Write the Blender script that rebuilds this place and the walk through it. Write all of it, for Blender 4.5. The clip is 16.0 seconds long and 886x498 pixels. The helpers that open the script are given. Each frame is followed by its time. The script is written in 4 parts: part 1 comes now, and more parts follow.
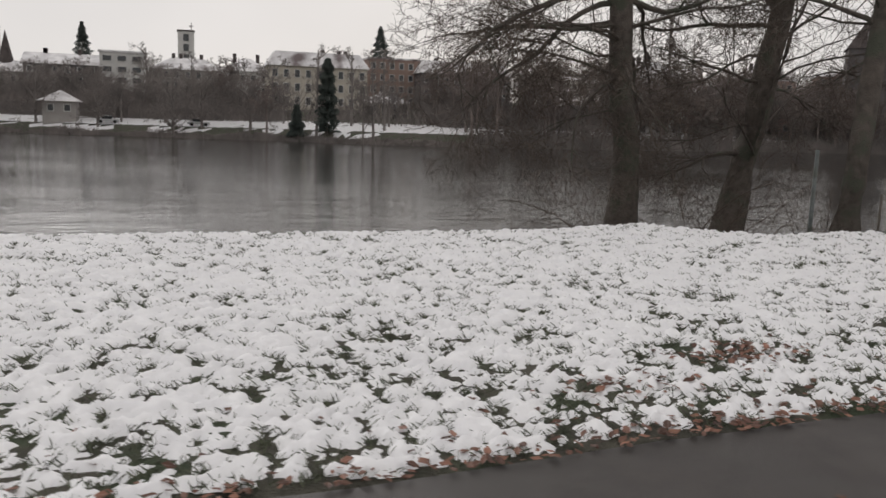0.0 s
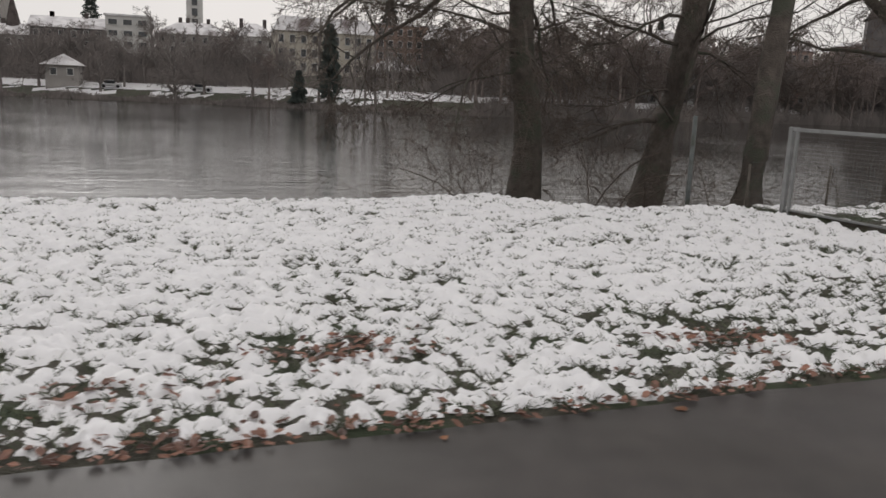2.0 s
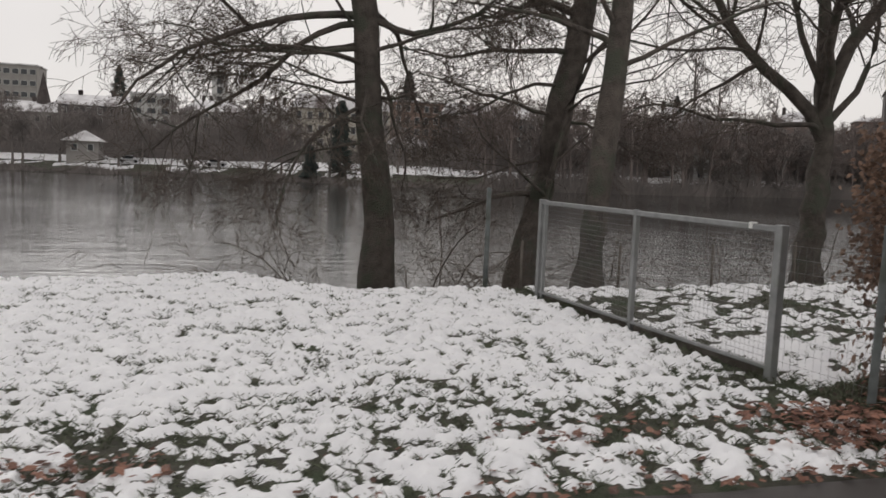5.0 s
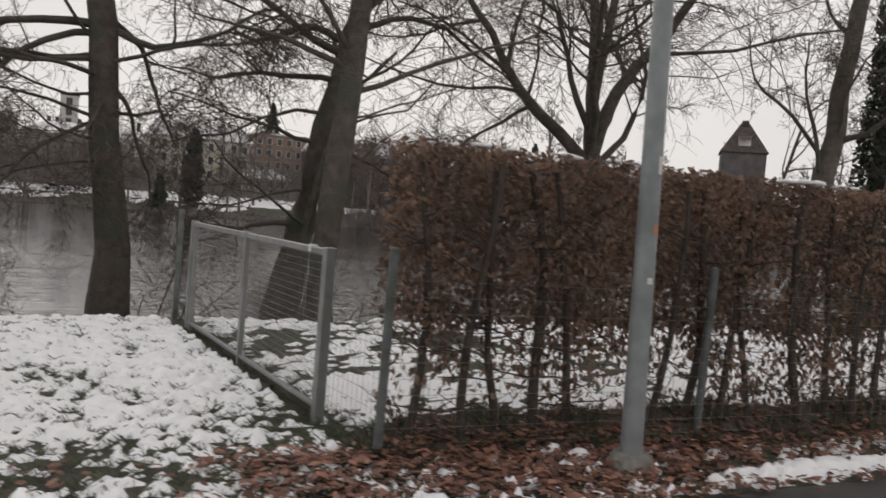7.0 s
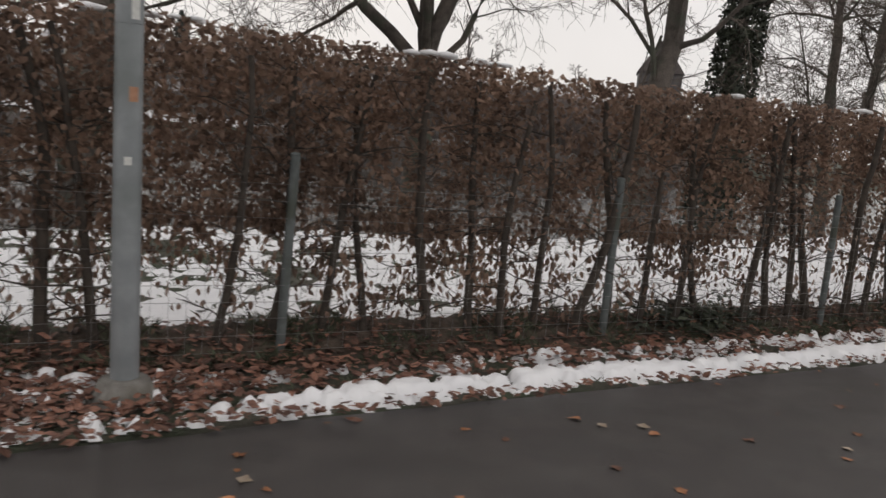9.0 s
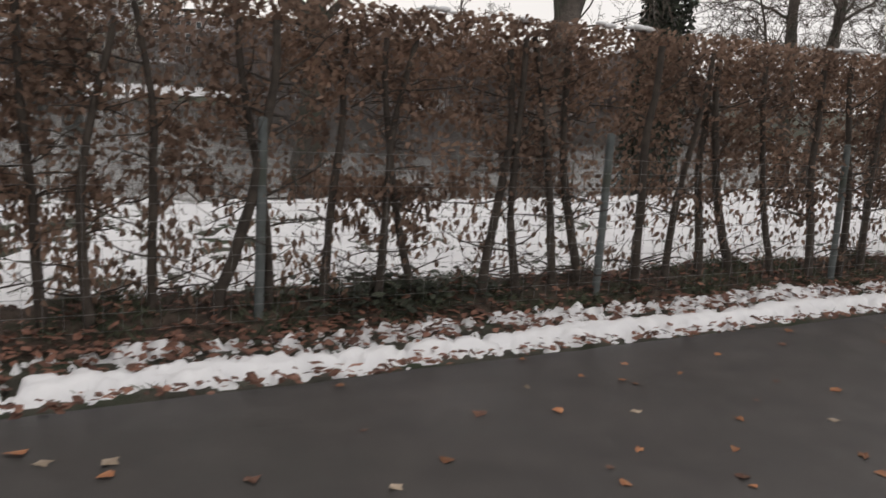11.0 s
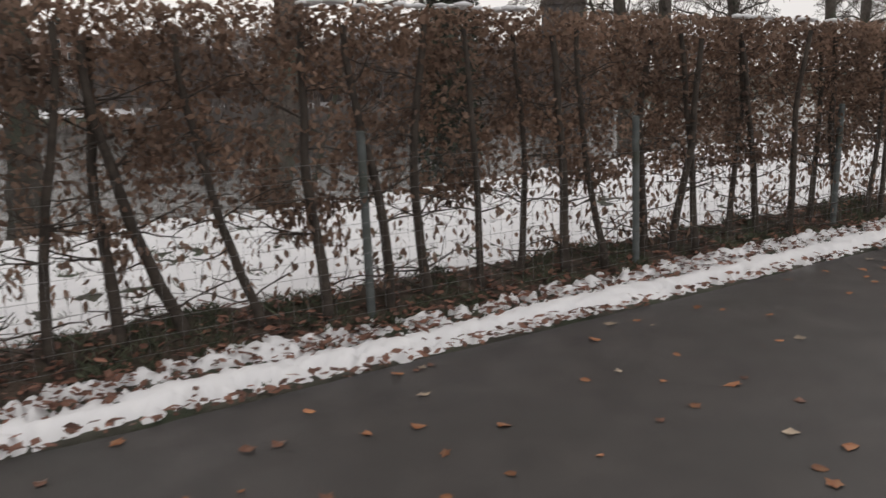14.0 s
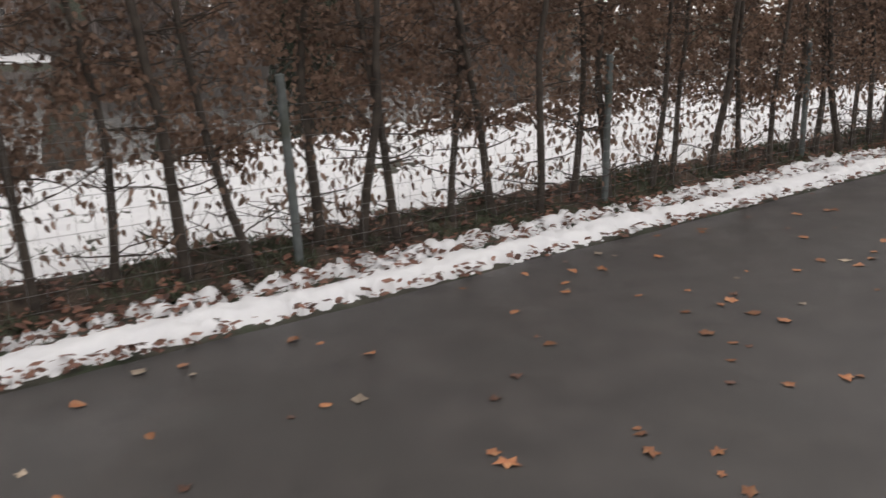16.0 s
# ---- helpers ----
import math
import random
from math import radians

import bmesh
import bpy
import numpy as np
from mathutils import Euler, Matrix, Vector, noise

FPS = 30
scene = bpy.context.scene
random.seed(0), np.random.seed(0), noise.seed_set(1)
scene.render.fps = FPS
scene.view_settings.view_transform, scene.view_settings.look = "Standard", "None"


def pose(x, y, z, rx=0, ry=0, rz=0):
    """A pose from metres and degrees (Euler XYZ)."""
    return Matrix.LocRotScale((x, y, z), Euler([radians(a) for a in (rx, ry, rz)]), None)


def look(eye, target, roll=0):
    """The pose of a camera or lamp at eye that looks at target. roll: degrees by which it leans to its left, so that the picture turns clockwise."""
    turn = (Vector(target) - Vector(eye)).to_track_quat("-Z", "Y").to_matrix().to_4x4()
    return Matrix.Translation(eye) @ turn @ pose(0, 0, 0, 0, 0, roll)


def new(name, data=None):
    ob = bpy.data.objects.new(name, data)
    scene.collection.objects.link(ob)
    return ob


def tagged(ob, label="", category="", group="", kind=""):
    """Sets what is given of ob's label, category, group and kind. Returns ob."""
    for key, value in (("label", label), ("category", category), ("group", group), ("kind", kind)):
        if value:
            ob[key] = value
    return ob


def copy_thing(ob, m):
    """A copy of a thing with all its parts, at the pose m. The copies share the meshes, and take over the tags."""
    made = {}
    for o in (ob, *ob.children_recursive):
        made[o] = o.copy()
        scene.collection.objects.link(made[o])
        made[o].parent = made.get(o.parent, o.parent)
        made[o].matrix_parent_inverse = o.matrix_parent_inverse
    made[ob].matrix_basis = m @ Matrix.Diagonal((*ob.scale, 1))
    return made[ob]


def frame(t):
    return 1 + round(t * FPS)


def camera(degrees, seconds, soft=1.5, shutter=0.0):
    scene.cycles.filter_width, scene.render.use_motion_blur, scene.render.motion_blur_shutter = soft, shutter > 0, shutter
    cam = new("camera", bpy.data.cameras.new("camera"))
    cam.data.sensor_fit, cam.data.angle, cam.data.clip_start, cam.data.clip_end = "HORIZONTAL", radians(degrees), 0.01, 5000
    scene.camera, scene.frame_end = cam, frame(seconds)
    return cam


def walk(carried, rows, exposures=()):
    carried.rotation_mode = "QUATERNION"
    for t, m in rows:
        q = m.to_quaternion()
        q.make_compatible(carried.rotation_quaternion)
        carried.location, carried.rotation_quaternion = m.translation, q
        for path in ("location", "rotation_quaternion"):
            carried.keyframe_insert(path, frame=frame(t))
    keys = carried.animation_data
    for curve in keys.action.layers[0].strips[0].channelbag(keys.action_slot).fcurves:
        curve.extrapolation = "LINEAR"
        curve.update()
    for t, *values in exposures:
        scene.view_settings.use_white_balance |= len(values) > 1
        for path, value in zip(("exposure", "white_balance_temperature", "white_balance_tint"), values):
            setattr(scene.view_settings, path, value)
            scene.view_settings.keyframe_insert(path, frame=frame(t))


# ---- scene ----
cam = camera(58.09, 16.0, shutter=0.3)
PATH = [
    (0.0, (0.000, -0.059, 1.503), (1.526, 4.641, 0.739), 1.82),
    (0.5, (0.754, -0.053, 1.488), (2.140, 4.672, 0.620), 2.67),
    (1.0, (1.522, -0.071, 1.472), (3.010, 4.616, 0.568), 1.71),
    (1.5, (2.245, -0.044, 1.461), (3.609, 4.666, 0.483), 2.23),
    (2.0, (3.074, 0.042, 1.476), (4.494, 4.740, 0.519), 2.37),
    (2.5, (3.806, 0.105, 1.470), (5.185, 4.803, 0.457), 3.01),
    (3.0, (4.638, 0.243, 1.482), (5.976, 4.979, 0.600), 2.33),
    (3.2, (4.942, 0.266, 1.471), (6.266, 5.020, 0.670), 2.37),
    (5.3, (7.592, 0.122, 1.566), (8.826, 4.954, 1.205), 2.06),
    (5.5, (7.853, 0.102, 1.549), (9.145, 4.927, 1.324), 1.29),
    (6.0, (8.532, 0.079, 1.567), (9.987, 4.860, 1.390), 2.12),
    (6.5, (9.141, 0.107, 1.576), (10.853, 4.804, 1.518), 3.33),
    (7.0, (9.778, 0.047, 1.520), (11.779, 4.624, 1.300), 4.68),
    (7.5, (10.427, 0.053, 1.492), (12.564, 4.564, 1.199), 3.89),
    (8.0, (11.082, -0.035, 1.477), (13.469, 4.333, 1.011), 4.40),
    (8.5, (11.754, -0.055, 1.459), (14.209, 4.247, 0.775), 5.73),
    (8.7, (12.005, -0.039, 1.460), (14.447, 4.273, 0.796), 5.61),
    (10.8, (14.924, -0.033, 1.432), (17.300, 4.255, 0.449), 4.55),
    (11.0, (15.190, -0.031, 1.438), (17.564, 4.276, 0.539), 3.58),
    (11.5, (15.852, -0.077, 1.475), (18.282, 4.215, 0.653), 3.81),
    (12.0, (16.544, -0.076, 1.483), (18.996, 4.190, 0.592), 3.60),
    (12.5, (17.213, -0.055, 1.486), (19.700, 4.199, 0.639), 3.24),
    (13.0, (17.980, -0.040, 1.503), (20.402, 4.236, 0.577), 3.86),
    (13.5, (18.655, -0.033, 1.524), (21.163, 4.186, 0.575), 3.26),
    (14.0, (19.410, -0.092, 1.500), (22.085, 4.026, 0.559), -1.88),
    (14.5, (20.090, -0.071, 1.501), (22.835, 4.008, 0.588), -0.80),
    (15.0, (20.766, -0.115, 1.479), (23.588, 3.906, 0.546), 0.03),
    (15.5, (21.426, -0.136, 1.460), (24.209, 3.846, 0.235), -1.13),
    (16.0, (22.185, -0.147, 1.471), (24.996, 3.778, 0.197), -2.03),
]
walk(cam, [(t, look(eye, target, roll)) for t, eye, target, roll in PATH],
     [(0, -0.08), (3, -0.03), (5.5, 0.0), (6.5, 0.04), (7.5, -0.04), (8.5, 0.03), (11, 0.22), (12.5, 0.22), (14.5, 0.14), (15, 0.12), (16, 0.48)])

# ---- world and light: an even, bright overcast sky ----
world = bpy.data.worlds.new("overcast_sky")
scene.world = world
world.use_nodes = True
wn, wl = world.node_tree.nodes, world.node_tree.links
wn.clear()
w_out = wn.new("ShaderNodeOutputWorld")
w_bg = wn.new("ShaderNodeBackground")
w_sky = wn.new("ShaderNodeTexSky")
w_sky.sky_type, w_sky.sun_disc = "NISHITA", False
w_sky.sun_elevation, w_sky.sun_rotation = radians(24), radians(20)
w_dim = wn.new("ShaderNodeMixRGB")
w_dim.blend_type, w_dim.inputs[0].default_value = "MULTIPLY", 1.0
w_dim.inputs[2].default_value = (0.05, 0.05, 0.05, 1)
w_cloud = wn.new("ShaderNodeTexNoise")
w_cloud.inputs["Scale"].default_value, w_cloud.inputs["Detail"].default_value = 1.6, 4
w_ramp = wn.new("ShaderNodeValToRGB")
w_ramp.color_ramp.elements[0].position, w_ramp.color_ramp.elements[1].position = 0.3, 0.78
w_ramp.color_ramp.elements[0].color = (0.70, 0.672, 0.658, 1)
w_ramp.color_ramp.elements[1].color = (0.97, 0.925, 0.905, 1)
w_mix = wn.new("ShaderNodeMixRGB")
w_mix.inputs[0].default_value = 0.94
wl.new(w_sky.outputs[0], w_dim.inputs[1])
wl.new(w_dim.outputs[0], w_mix.inputs[1])
wl.new(w_cloud.outputs["Fac"], w_ramp.inputs[0])
wl.new(w_ramp.outputs[0], w_mix.inputs[2])
wl.new(w_mix.outputs[0], w_bg.inputs["Color"])
w_bg.inputs["Strength"].default_value = 1.0
wl.new(w_bg.outputs[0], w_out.inputs[0])
sun_data = bpy.data.lights.new("sun", "SUN")
sun_data.energy, sun_data.angle, sun_data.color = 0.5, radians(25), (1.0, 0.97, 0.94)
sun = new("sun", sun_data)
sun.matrix_world = look((0, 0, 30), (4, -25, 18))


# ---- materials ----
def material(name, low, high, scale=8.0, rough=0.8, bump=0.3, fine=60.0, metal=0.0, stain=None, random_value=0.0, spec=0.3, dist=0.01, by_object=False):
    """A surface of two noise scales: broad colour drift, fine grain and relief; stain: a third colour in patches."""
    m = bpy.data.materials.new(name)
    m.use_nodes = True
    n, l = m.node_tree.nodes, m.node_tree.links
    b = n["Principled BSDF"]
    co = n.new("ShaderNodeTexCoord")
    a = n.new("ShaderNodeTexNoise")
    a.inputs["Scale"].default_value, a.inputs["Detail"].default_value = scale, 5
    l.new(co.outputs["Object"], a.inputs["Vector"])
    r = n.new("ShaderNodeValToRGB")
    r.color_ramp.elements[0].position, r.color_ramp.elements[1].position = 0.32, 0.68
    r.color_ramp.elements[0].color, r.color_ramp.elements[1].color = (*low, 1), (*high, 1)
    l.new(a.outputs["Fac"], r.inputs[0])
    col = r.outputs[0]
    f = n.new("ShaderNodeTexNoise")
    f.inputs["Scale"].default_value, f.inputs["Detail"].default_value = fine, 3
    l.new(co.outputs["Object"], f.inputs["Vector"])
    if stain:
        s = n.new("ShaderNodeTexNoise")
        s.inputs["Scale"].default_value, s.inputs["Detail"].default_value = scale * 0.37, 6
        l.new(co.outputs["Object"], s.inputs["Vector"])
        sr = n.new("ShaderNodeValToRGB")
        sr.color_ramp.elements[0].position, sr.color_ramp.elements[1].position = 0.5, 0.62
        l.new(s.outputs["Fac"], sr.inputs[0])
        mx = n.new("ShaderNodeMixRGB")
        l.new(sr.outputs[0], mx.inputs[0])
        l.new(col, mx.inputs[1])
        mx.inputs[2].default_value = (*stain, 1)
        col = mx.outputs[0]
    if random_value:
        g = n.new("ShaderNodeObjectInfo") if by_object else n.new("ShaderNodeNewGeometry")
        hv = n.new("ShaderNodeHueSaturation")
        mr = n.new("ShaderNodeMapRange")
        mr.inputs["To Min"].default_value, mr.inputs["To Max"].default_value = 1 - random_value, 1 + random_value
        l.new(g.outputs["Random" if by_object else "Random Per Island"], mr.inputs["Value"])
        l.new(mr.outputs[0], hv.inputs["Value"])
        mh = n.new("ShaderNodeMapRange")
        mh.inputs["To Min"].default_value, mh.inputs["To Max"].default_value = 0.485, 0.515
        l.new(f.outputs["Fac"], mh.inputs["Value"])
        l.new(mh.outputs[0], hv.inputs["Hue"])
        l.new(col, hv.inputs["Color"])
        col = hv.outputs[0]
    l.new(col, b.inputs["Base Color"])
    b.inputs["Roughness"].default_value, b.inputs["Metallic"].default_value = rough, metal
    b.inputs["Specular IOR Level"].default_value = spec
    if bump:
        bp = n.new("ShaderNodeBump")
        bp.inputs["Strength"].default_value, bp.inputs["Distance"].default_value = bump, dist
        l.new(f.outputs["Fac"], bp.inputs["Height"])
        l.new(bp.outputs[0], b.inputs["Normal"])
    return m


M_SNOW = material("snow", (0.83, 0.83, 0.85), (0.90, 0.90, 0.91), 6, 0.65, 0.5, 45, spec=0.2, dist=0.012)
M_SNOW_OLD = material("thawing_snow", (0.66, 0.66, 0.68), (0.86, 0.86, 0.87), 9, 0.6, 0.5, 40, spec=0.2, dist=0.015)
M_SOIL = material("winter_turf", (0.055, 0.042, 0.034), (0.12, 0.092, 0.072), 14, 0.9, 0.8, 60, stain=(0.06, 0.058, 0.04), dist=0.03)
M_GRASS = material("grass", (0.055, 0.068, 0.042), (0.12, 0.13, 0.085), 10, 0.7, 0.0, random_value=0.45)
M_ASPHALT = material("wet_asphalt", (0.042, 0.037, 0.035), (0.064, 0.057, 0.053), 3.5, 0.42, 0.45, 210, stain=(0.05, 0.045, 0.042), spec=0.42, dist=0.006)
M_LEAF = material("beech_leaf", (0.155, 0.112, 0.091), (0.305, 0.207, 0.155), 2.2, 0.85, 0.2, 80, random_value=0.45, spec=0.1)
M_LITTER = material("leaf_litter", (0.105, 0.055, 0.042), (0.245, 0.122, 0.084), 9, 0.55, 0.3, 60, random_value=0.6)
M_FALLEN = material("maple_leaf", (0.27, 0.10, 0.045), (0.40, 0.20, 0.10), 12, 0.5, 0.3, 70, random_value=0.5, by_object=True)
M_FALLEN_DARK = material("sodden_leaf", (0.10, 0.048, 0.034), (0.19, 0.095, 0.06), 12, 0.4, 0.3, 70, random_value=0.4, by_object=True)
M_FALLEN_PALE = material("bleached_leaf", (0.27, 0.21, 0.155), (0.42, 0.34, 0.26), 12, 0.5, 0.3, 70, random_value=0.4, by_object=True)
M_BARK = material("dark_bark", (0.080, 0.070, 0.062), (0.155, 0.132, 0.115), 5, 0.9, 1.0, 30, stain=(0.095, 0.10, 0.078), dist=0.05)
M_TWIG = material("twig_bark", (0.085, 0.070, 0.060), (0.145, 0.116, 0.097), 6, 0.85, 0.0)
# far-bank wood: distance haze is mixed into these paler, greyer twig colours
M_HAZY_TWIG = material("hazy_far_twigs", (0.165, 0.15, 0.143), (0.26, 0.232, 0.217), 0.25, 0.9, 0.0)
M_HAZY_RED = material("hazy_far_reddish_twigs", (0.175, 0.148, 0.138), (0.26, 0.218, 0.20), 0.25, 0.9, 0.0)
M_STEM = material("hedge_stem", (0.042, 0.035, 0.030), (0.085, 0.070, 0.058), 12, 0.85, 0.7, 60, dist=0.01)
M_IVY = material("ivy", (0.03, 0.036, 0.026), (0.055, 0.062, 0.042), 3, 0.5, 0.0, random_value=0.4)
# needle green lifted for distance haze; all conifers stand across the river
M_CONIFER = material("conifer_needles", (0.040, 0.052, 0.048), (0.085, 0.098, 0.088), 0.5, 0.8, 0.0, random_value=0.3)
M_STEEL = material("galvanised_steel", (0.22, 0.225, 0.225), (0.32, 0.325, 0.325), 9, 0.5, 0.15, 120, metal=0.55, stain=(0.26, 0.27, 0.26))
M_WIRE = material("weathered_wire", (0.20, 0.20, 0.20), (0.33, 0.33, 0.32), 9, 0.5, 0.0, metal=0.5)
M_POST = material("green_grey_post", (0.09, 0.102, 0.102), (0.145, 0.158, 0.156), 10, 0.6, 0.2, 90, stain=(0.075, 0.083, 0.07))
M_LAMP = material("grey_lamp_post", (0.24, 0.26, 0.27), (0.34, 0.36, 0.37), 6, 0.45, 0.15, 120, metal=0.3, stain=(0.22, 0.24, 0.24))
M_CONCRETE = material("concrete", (0.16, 0.15, 0.135), (0.27, 0.26, 0.24), 11, 0.85, 0.6, 80, stain=(0.15, 0.14, 0.12))
M_WOOD = material("weathered_board", (0.07, 0.06, 0.05), (0.13, 0.115, 0.10), 6, 0.8, 0.6, 60, stain=(0.06, 0.065, 0.04))
M_BEIGE = material("beige_render", (0.42, 0.39, 0.33), (0.52, 0.48, 0.42), 0.4, 0.85, 0.0)
M_WHITE_WALL = material("white_render", (0.50, 0.50, 0.49), (0.62, 0.61, 0.59), 0.4, 0.85, 0.0)
M_BROWN_WALL = material("brown_render", (0.24, 0.17, 0.145), (0.31, 0.225, 0.19), 0.4, 0.85, 0.0)
M_DARK_WALL = material("dark_facade", (0.10, 0.095, 0.10), (0.17, 0.155, 0.15), 0.4, 0.8, 0.0)
M_GREY_WALL = material("grey_render", (0.30, 0.285, 0.27), (0.38, 0.36, 0.34), 0.4, 0.85, 0.0)
M_PINK_WALL = material("faded_pink_render", (0.37, 0.27, 0.24), (0.45, 0.34, 0.30), 0.4, 0.85, 0.0)
M_ROOF = material("dark_tiles", (0.055, 0.045, 0.045), (0.10, 0.085, 0.08), 1.0, 0.8, 0.3, 8, dist=0.05)
M_ROOF_SNOW = material("snowy_roof", (0.52, 0.51, 0.52), (0.84, 0.83, 0.84), 0.35, 0.7, 0.2, 6, stain=(0.17, 0.14, 0.14), dist=0.05)
M_PANE = material("dark_window", (0.03, 0.033, 0.038), (0.07, 0.075, 0.08), 0.8, 0.15, 0.0, spec=0.5)
M_FRAME = material("white_frame", (0.5, 0.5, 0.49), (0.6, 0.6, 0.58), 2, 0.6, 0.0)
M_CAR = material("silver_car_paint", (0.42, 0.43, 0.44), (0.5, 0.5, 0.51), 1, 0.3, 0.0, metal=0.3)
M_TYRE = material("black_rubber", (0.02, 0.02, 0.02), (0.04, 0.04, 0.04), 8, 0.8, 0.0)
M_STICKER = material("white_sticker", (0.6, 0.6, 0.58), (0.75, 0.75, 0.72), 30, 0.6, 0.0)
M_STICKER_RED = material("orange_sticker", (0.40, 0.20, 0.12), (0.5, 0.28, 0.18), 30, 0.6, 0.0)

# dry leaves let some light through
n, l = M_LEAF.node_tree.nodes, M_LEAF.node_tree.links
thin_leaf, both = n.new("ShaderNodeBsdfTranslucent"), n.new("ShaderNodeMixShader")
both.inputs[0].default_value = 0.5
l.new(n["Principled BSDF"].inputs["Base Color"].links[0].from_socket, thin_leaf.inputs["Color"])
l.new(n["Principled BSDF"].outputs[0], both.inputs[1])
l.new(thin_leaf.outputs[0], both.inputs[2])
l.new(both.outputs[0], n["Material Output"].inputs["Surface"])

n, l = M_ASPHALT.node_tree.nodes, M_ASPHALT.node_tree.links
co = n.new("ShaderNodeTexCoord")
wet = n.new("ShaderNodeTexNoise")
wet.inputs["Scale"].default_value, wet.inputs["Detail"].default_value = 0.9, 6
l.new(co.outputs["Object"], wet.inputs["Vector"])
gloss = n.new("ShaderNodeMapRange")
gloss.inputs["From Min"].default_value, gloss.inputs["From Max"].default_value = 0.35, 0.65
gloss.inputs["To Min"].default_value, gloss.inputs["To Max"].default_value = 0.30, 0.55
l.new(wet.outputs["Fac"], gloss.inputs["Value"])
l.new(gloss.outputs[0], n["Principled BSDF"].inputs["Roughness"])

M_WATER = bpy.data.materials.new("river_water")
M_WATER.use_nodes = True
n, l = M_WATER.node_tree.nodes, M_WATER.node_tree.links
b = n["Principled BSDF"]
b.inputs["Base Color"].default_value = (0.022, 0.022, 0.020, 1)
b.inputs["Roughness"].default_value, b.inputs["IOR"].default_value = 0.06, 1.33
co = n.new("ShaderNodeTexCoord")
mp = n.new("ShaderNodeMapping")
mp.inputs["Scale"].default_value = (0.55, 2.2, 1)
mp.inputs["Rotation"].default_value = (0, 0, radians(-6))
l.new(co.outputs["Object"], mp.inputs["Vector"])
nz = n.new("ShaderNodeTexNoise")
nz.inputs["Scale"].default_value, nz.inputs["Detail"].default_value = 1.3, 7
l.new(mp.outputs[0], nz.inputs["Vector"])
nb = n.new("ShaderNodeTexNoise")
nb.inputs["Scale"].default_value = 0.06
l.new(co.outputs["Object"], nb.inputs["Vector"])
mm = n.new("ShaderNodeMath")
mm.operation = "MULTIPLY"
l.new(nz.outputs["Fac"], mm.inputs[0])
l.new(nb.outputs["Fac"], mm.inputs[1])
ms = n.new("ShaderNodeMapping")
ms.inputs["Scale"].default_value = (0.17, 0.50, 1)
l.new(co.outputs["Object"], ms.inputs["Vector"])
sw = n.new("ShaderNodeTexNoise")
sw.inputs["Scale"].default_value, sw.inputs["Detail"].default_value = 1.0, 5
l.new(ms.outputs[0], sw.inputs["Vector"])
ma = n.new("ShaderNodeMath")
ma.operation = "MULTIPLY_ADD"
ma.inputs[1].default_value = 0.6
l.new(sw.outputs["Fac"], ma.inputs[0])
l.new(mm.outputs[0], ma.inputs[2])
bp = n.new("ShaderNodeBump")
bp.inputs["Strength"].default_value, bp.inputs["Distance"].default_value = 0.42, 0.15
l.new(ma.outputs[0], bp.inputs["Height"])
l.new(bp.outputs[0], b.inputs["Normal"])


# ---- mesh helpers ----
def mesh_object(name, verts, faces, mat, parent=None, label="", smooth=False):
    me = bpy.data.meshes.new(name)
    me.from_pydata([tuple(v) for v in verts], [], [tuple(int(i) for i in f) for f in faces])
    if smooth:
        me.polygons.foreach_set("use_smooth", [True] * len(me.polygons))
    me.materials.append(mat)
    me.update()
    ob = new(name, me)
    if parent is not None:
        ob.parent = parent
    if label:
        ob["label"] = label
    return ob


def part(name, bm, mat, parent=None, label="", smooth=False):
    me = bpy.data.meshes.new(name)
    bm.to_mesh(me)
    bm.free()
    if smooth:
        me.polygons.foreach_set("use_smooth", [True] * len(me.polygons))
    me.materials.append(mat)
    ob = new(name, me)
    if parent is not None:
        ob.parent = parent
    if label:
        ob["label"] = label
    return ob


def shared(name, me, parent, m):
    ob = new(name, me)
    ob.parent = parent
    ob.matrix_basis = m
    return ob


def box(bm, x0, x1, y0, y1, z0, z1, bevel=0.0):
    r = bmesh.ops.create_cube(bm, size=1.0)
    for v in r["verts"]:
        v.co = Vector((x0 + (v.co.x + 0.5) * (x1 - x0), y0 + (v.co.y + 0.5) * (y1 - y0), z0 + (v.co.z + 0.5) * (z1 - z0)))
    if bevel:
        es = list({e for v in r["verts"] for e in v.link_edges})
        bmesh.ops.bevel(bm, geom=es, offset=bevel, segments=1, affect="EDGES", profile=0.5)
    return bm


def box_bm(*a, **k):
    return box(bmesh.new(), *a, **k)


class Tubes:
    """Gathers tapering tubes along polylines into one mesh."""

    def __init__(self):
        self.v, self.f = [], []

    def add(self, pts, radii, sides):
        base = len(self.v)
        up = Vector((0.13, 0.29, 0.95))
        for i, p in enumerate(pts):
            d = (pts[min(i + 1, len(pts) - 1)] - pts[max(i - 1, 0)])
            d = d.normalized() if d.length > 1e-9 else Vector((0, 0, 1))
            a = d.cross(up if abs(d.dot(up)) < 0.95 else Vector((1, 0, 0))).normalized()
            c = d.cross(a)
            for k in range(sides):
                w = 2 * math.pi * k / sides
                self.v.append(p + a * (math.cos(w) * radii[i]) + c * (math.sin(w) * radii[i]))
        for i in range(len(pts) - 1):
            for k in range(sides):
                k2 = (k + 1) % sides
                self.f.append((base + i * sides + k, base + i * sides + k2, base + (i + 1) * sides + k2, base + (i + 1) * sides + k))

    def make(self, name, mat, parent, label="", smooth=True):
        return mesh_object(name, self.v, self.f, mat, parent, label, smooth)


# ---- smooth noise on arrays, for snow and ground relief ----
PERM = np.random.RandomState(7).permutation(512)
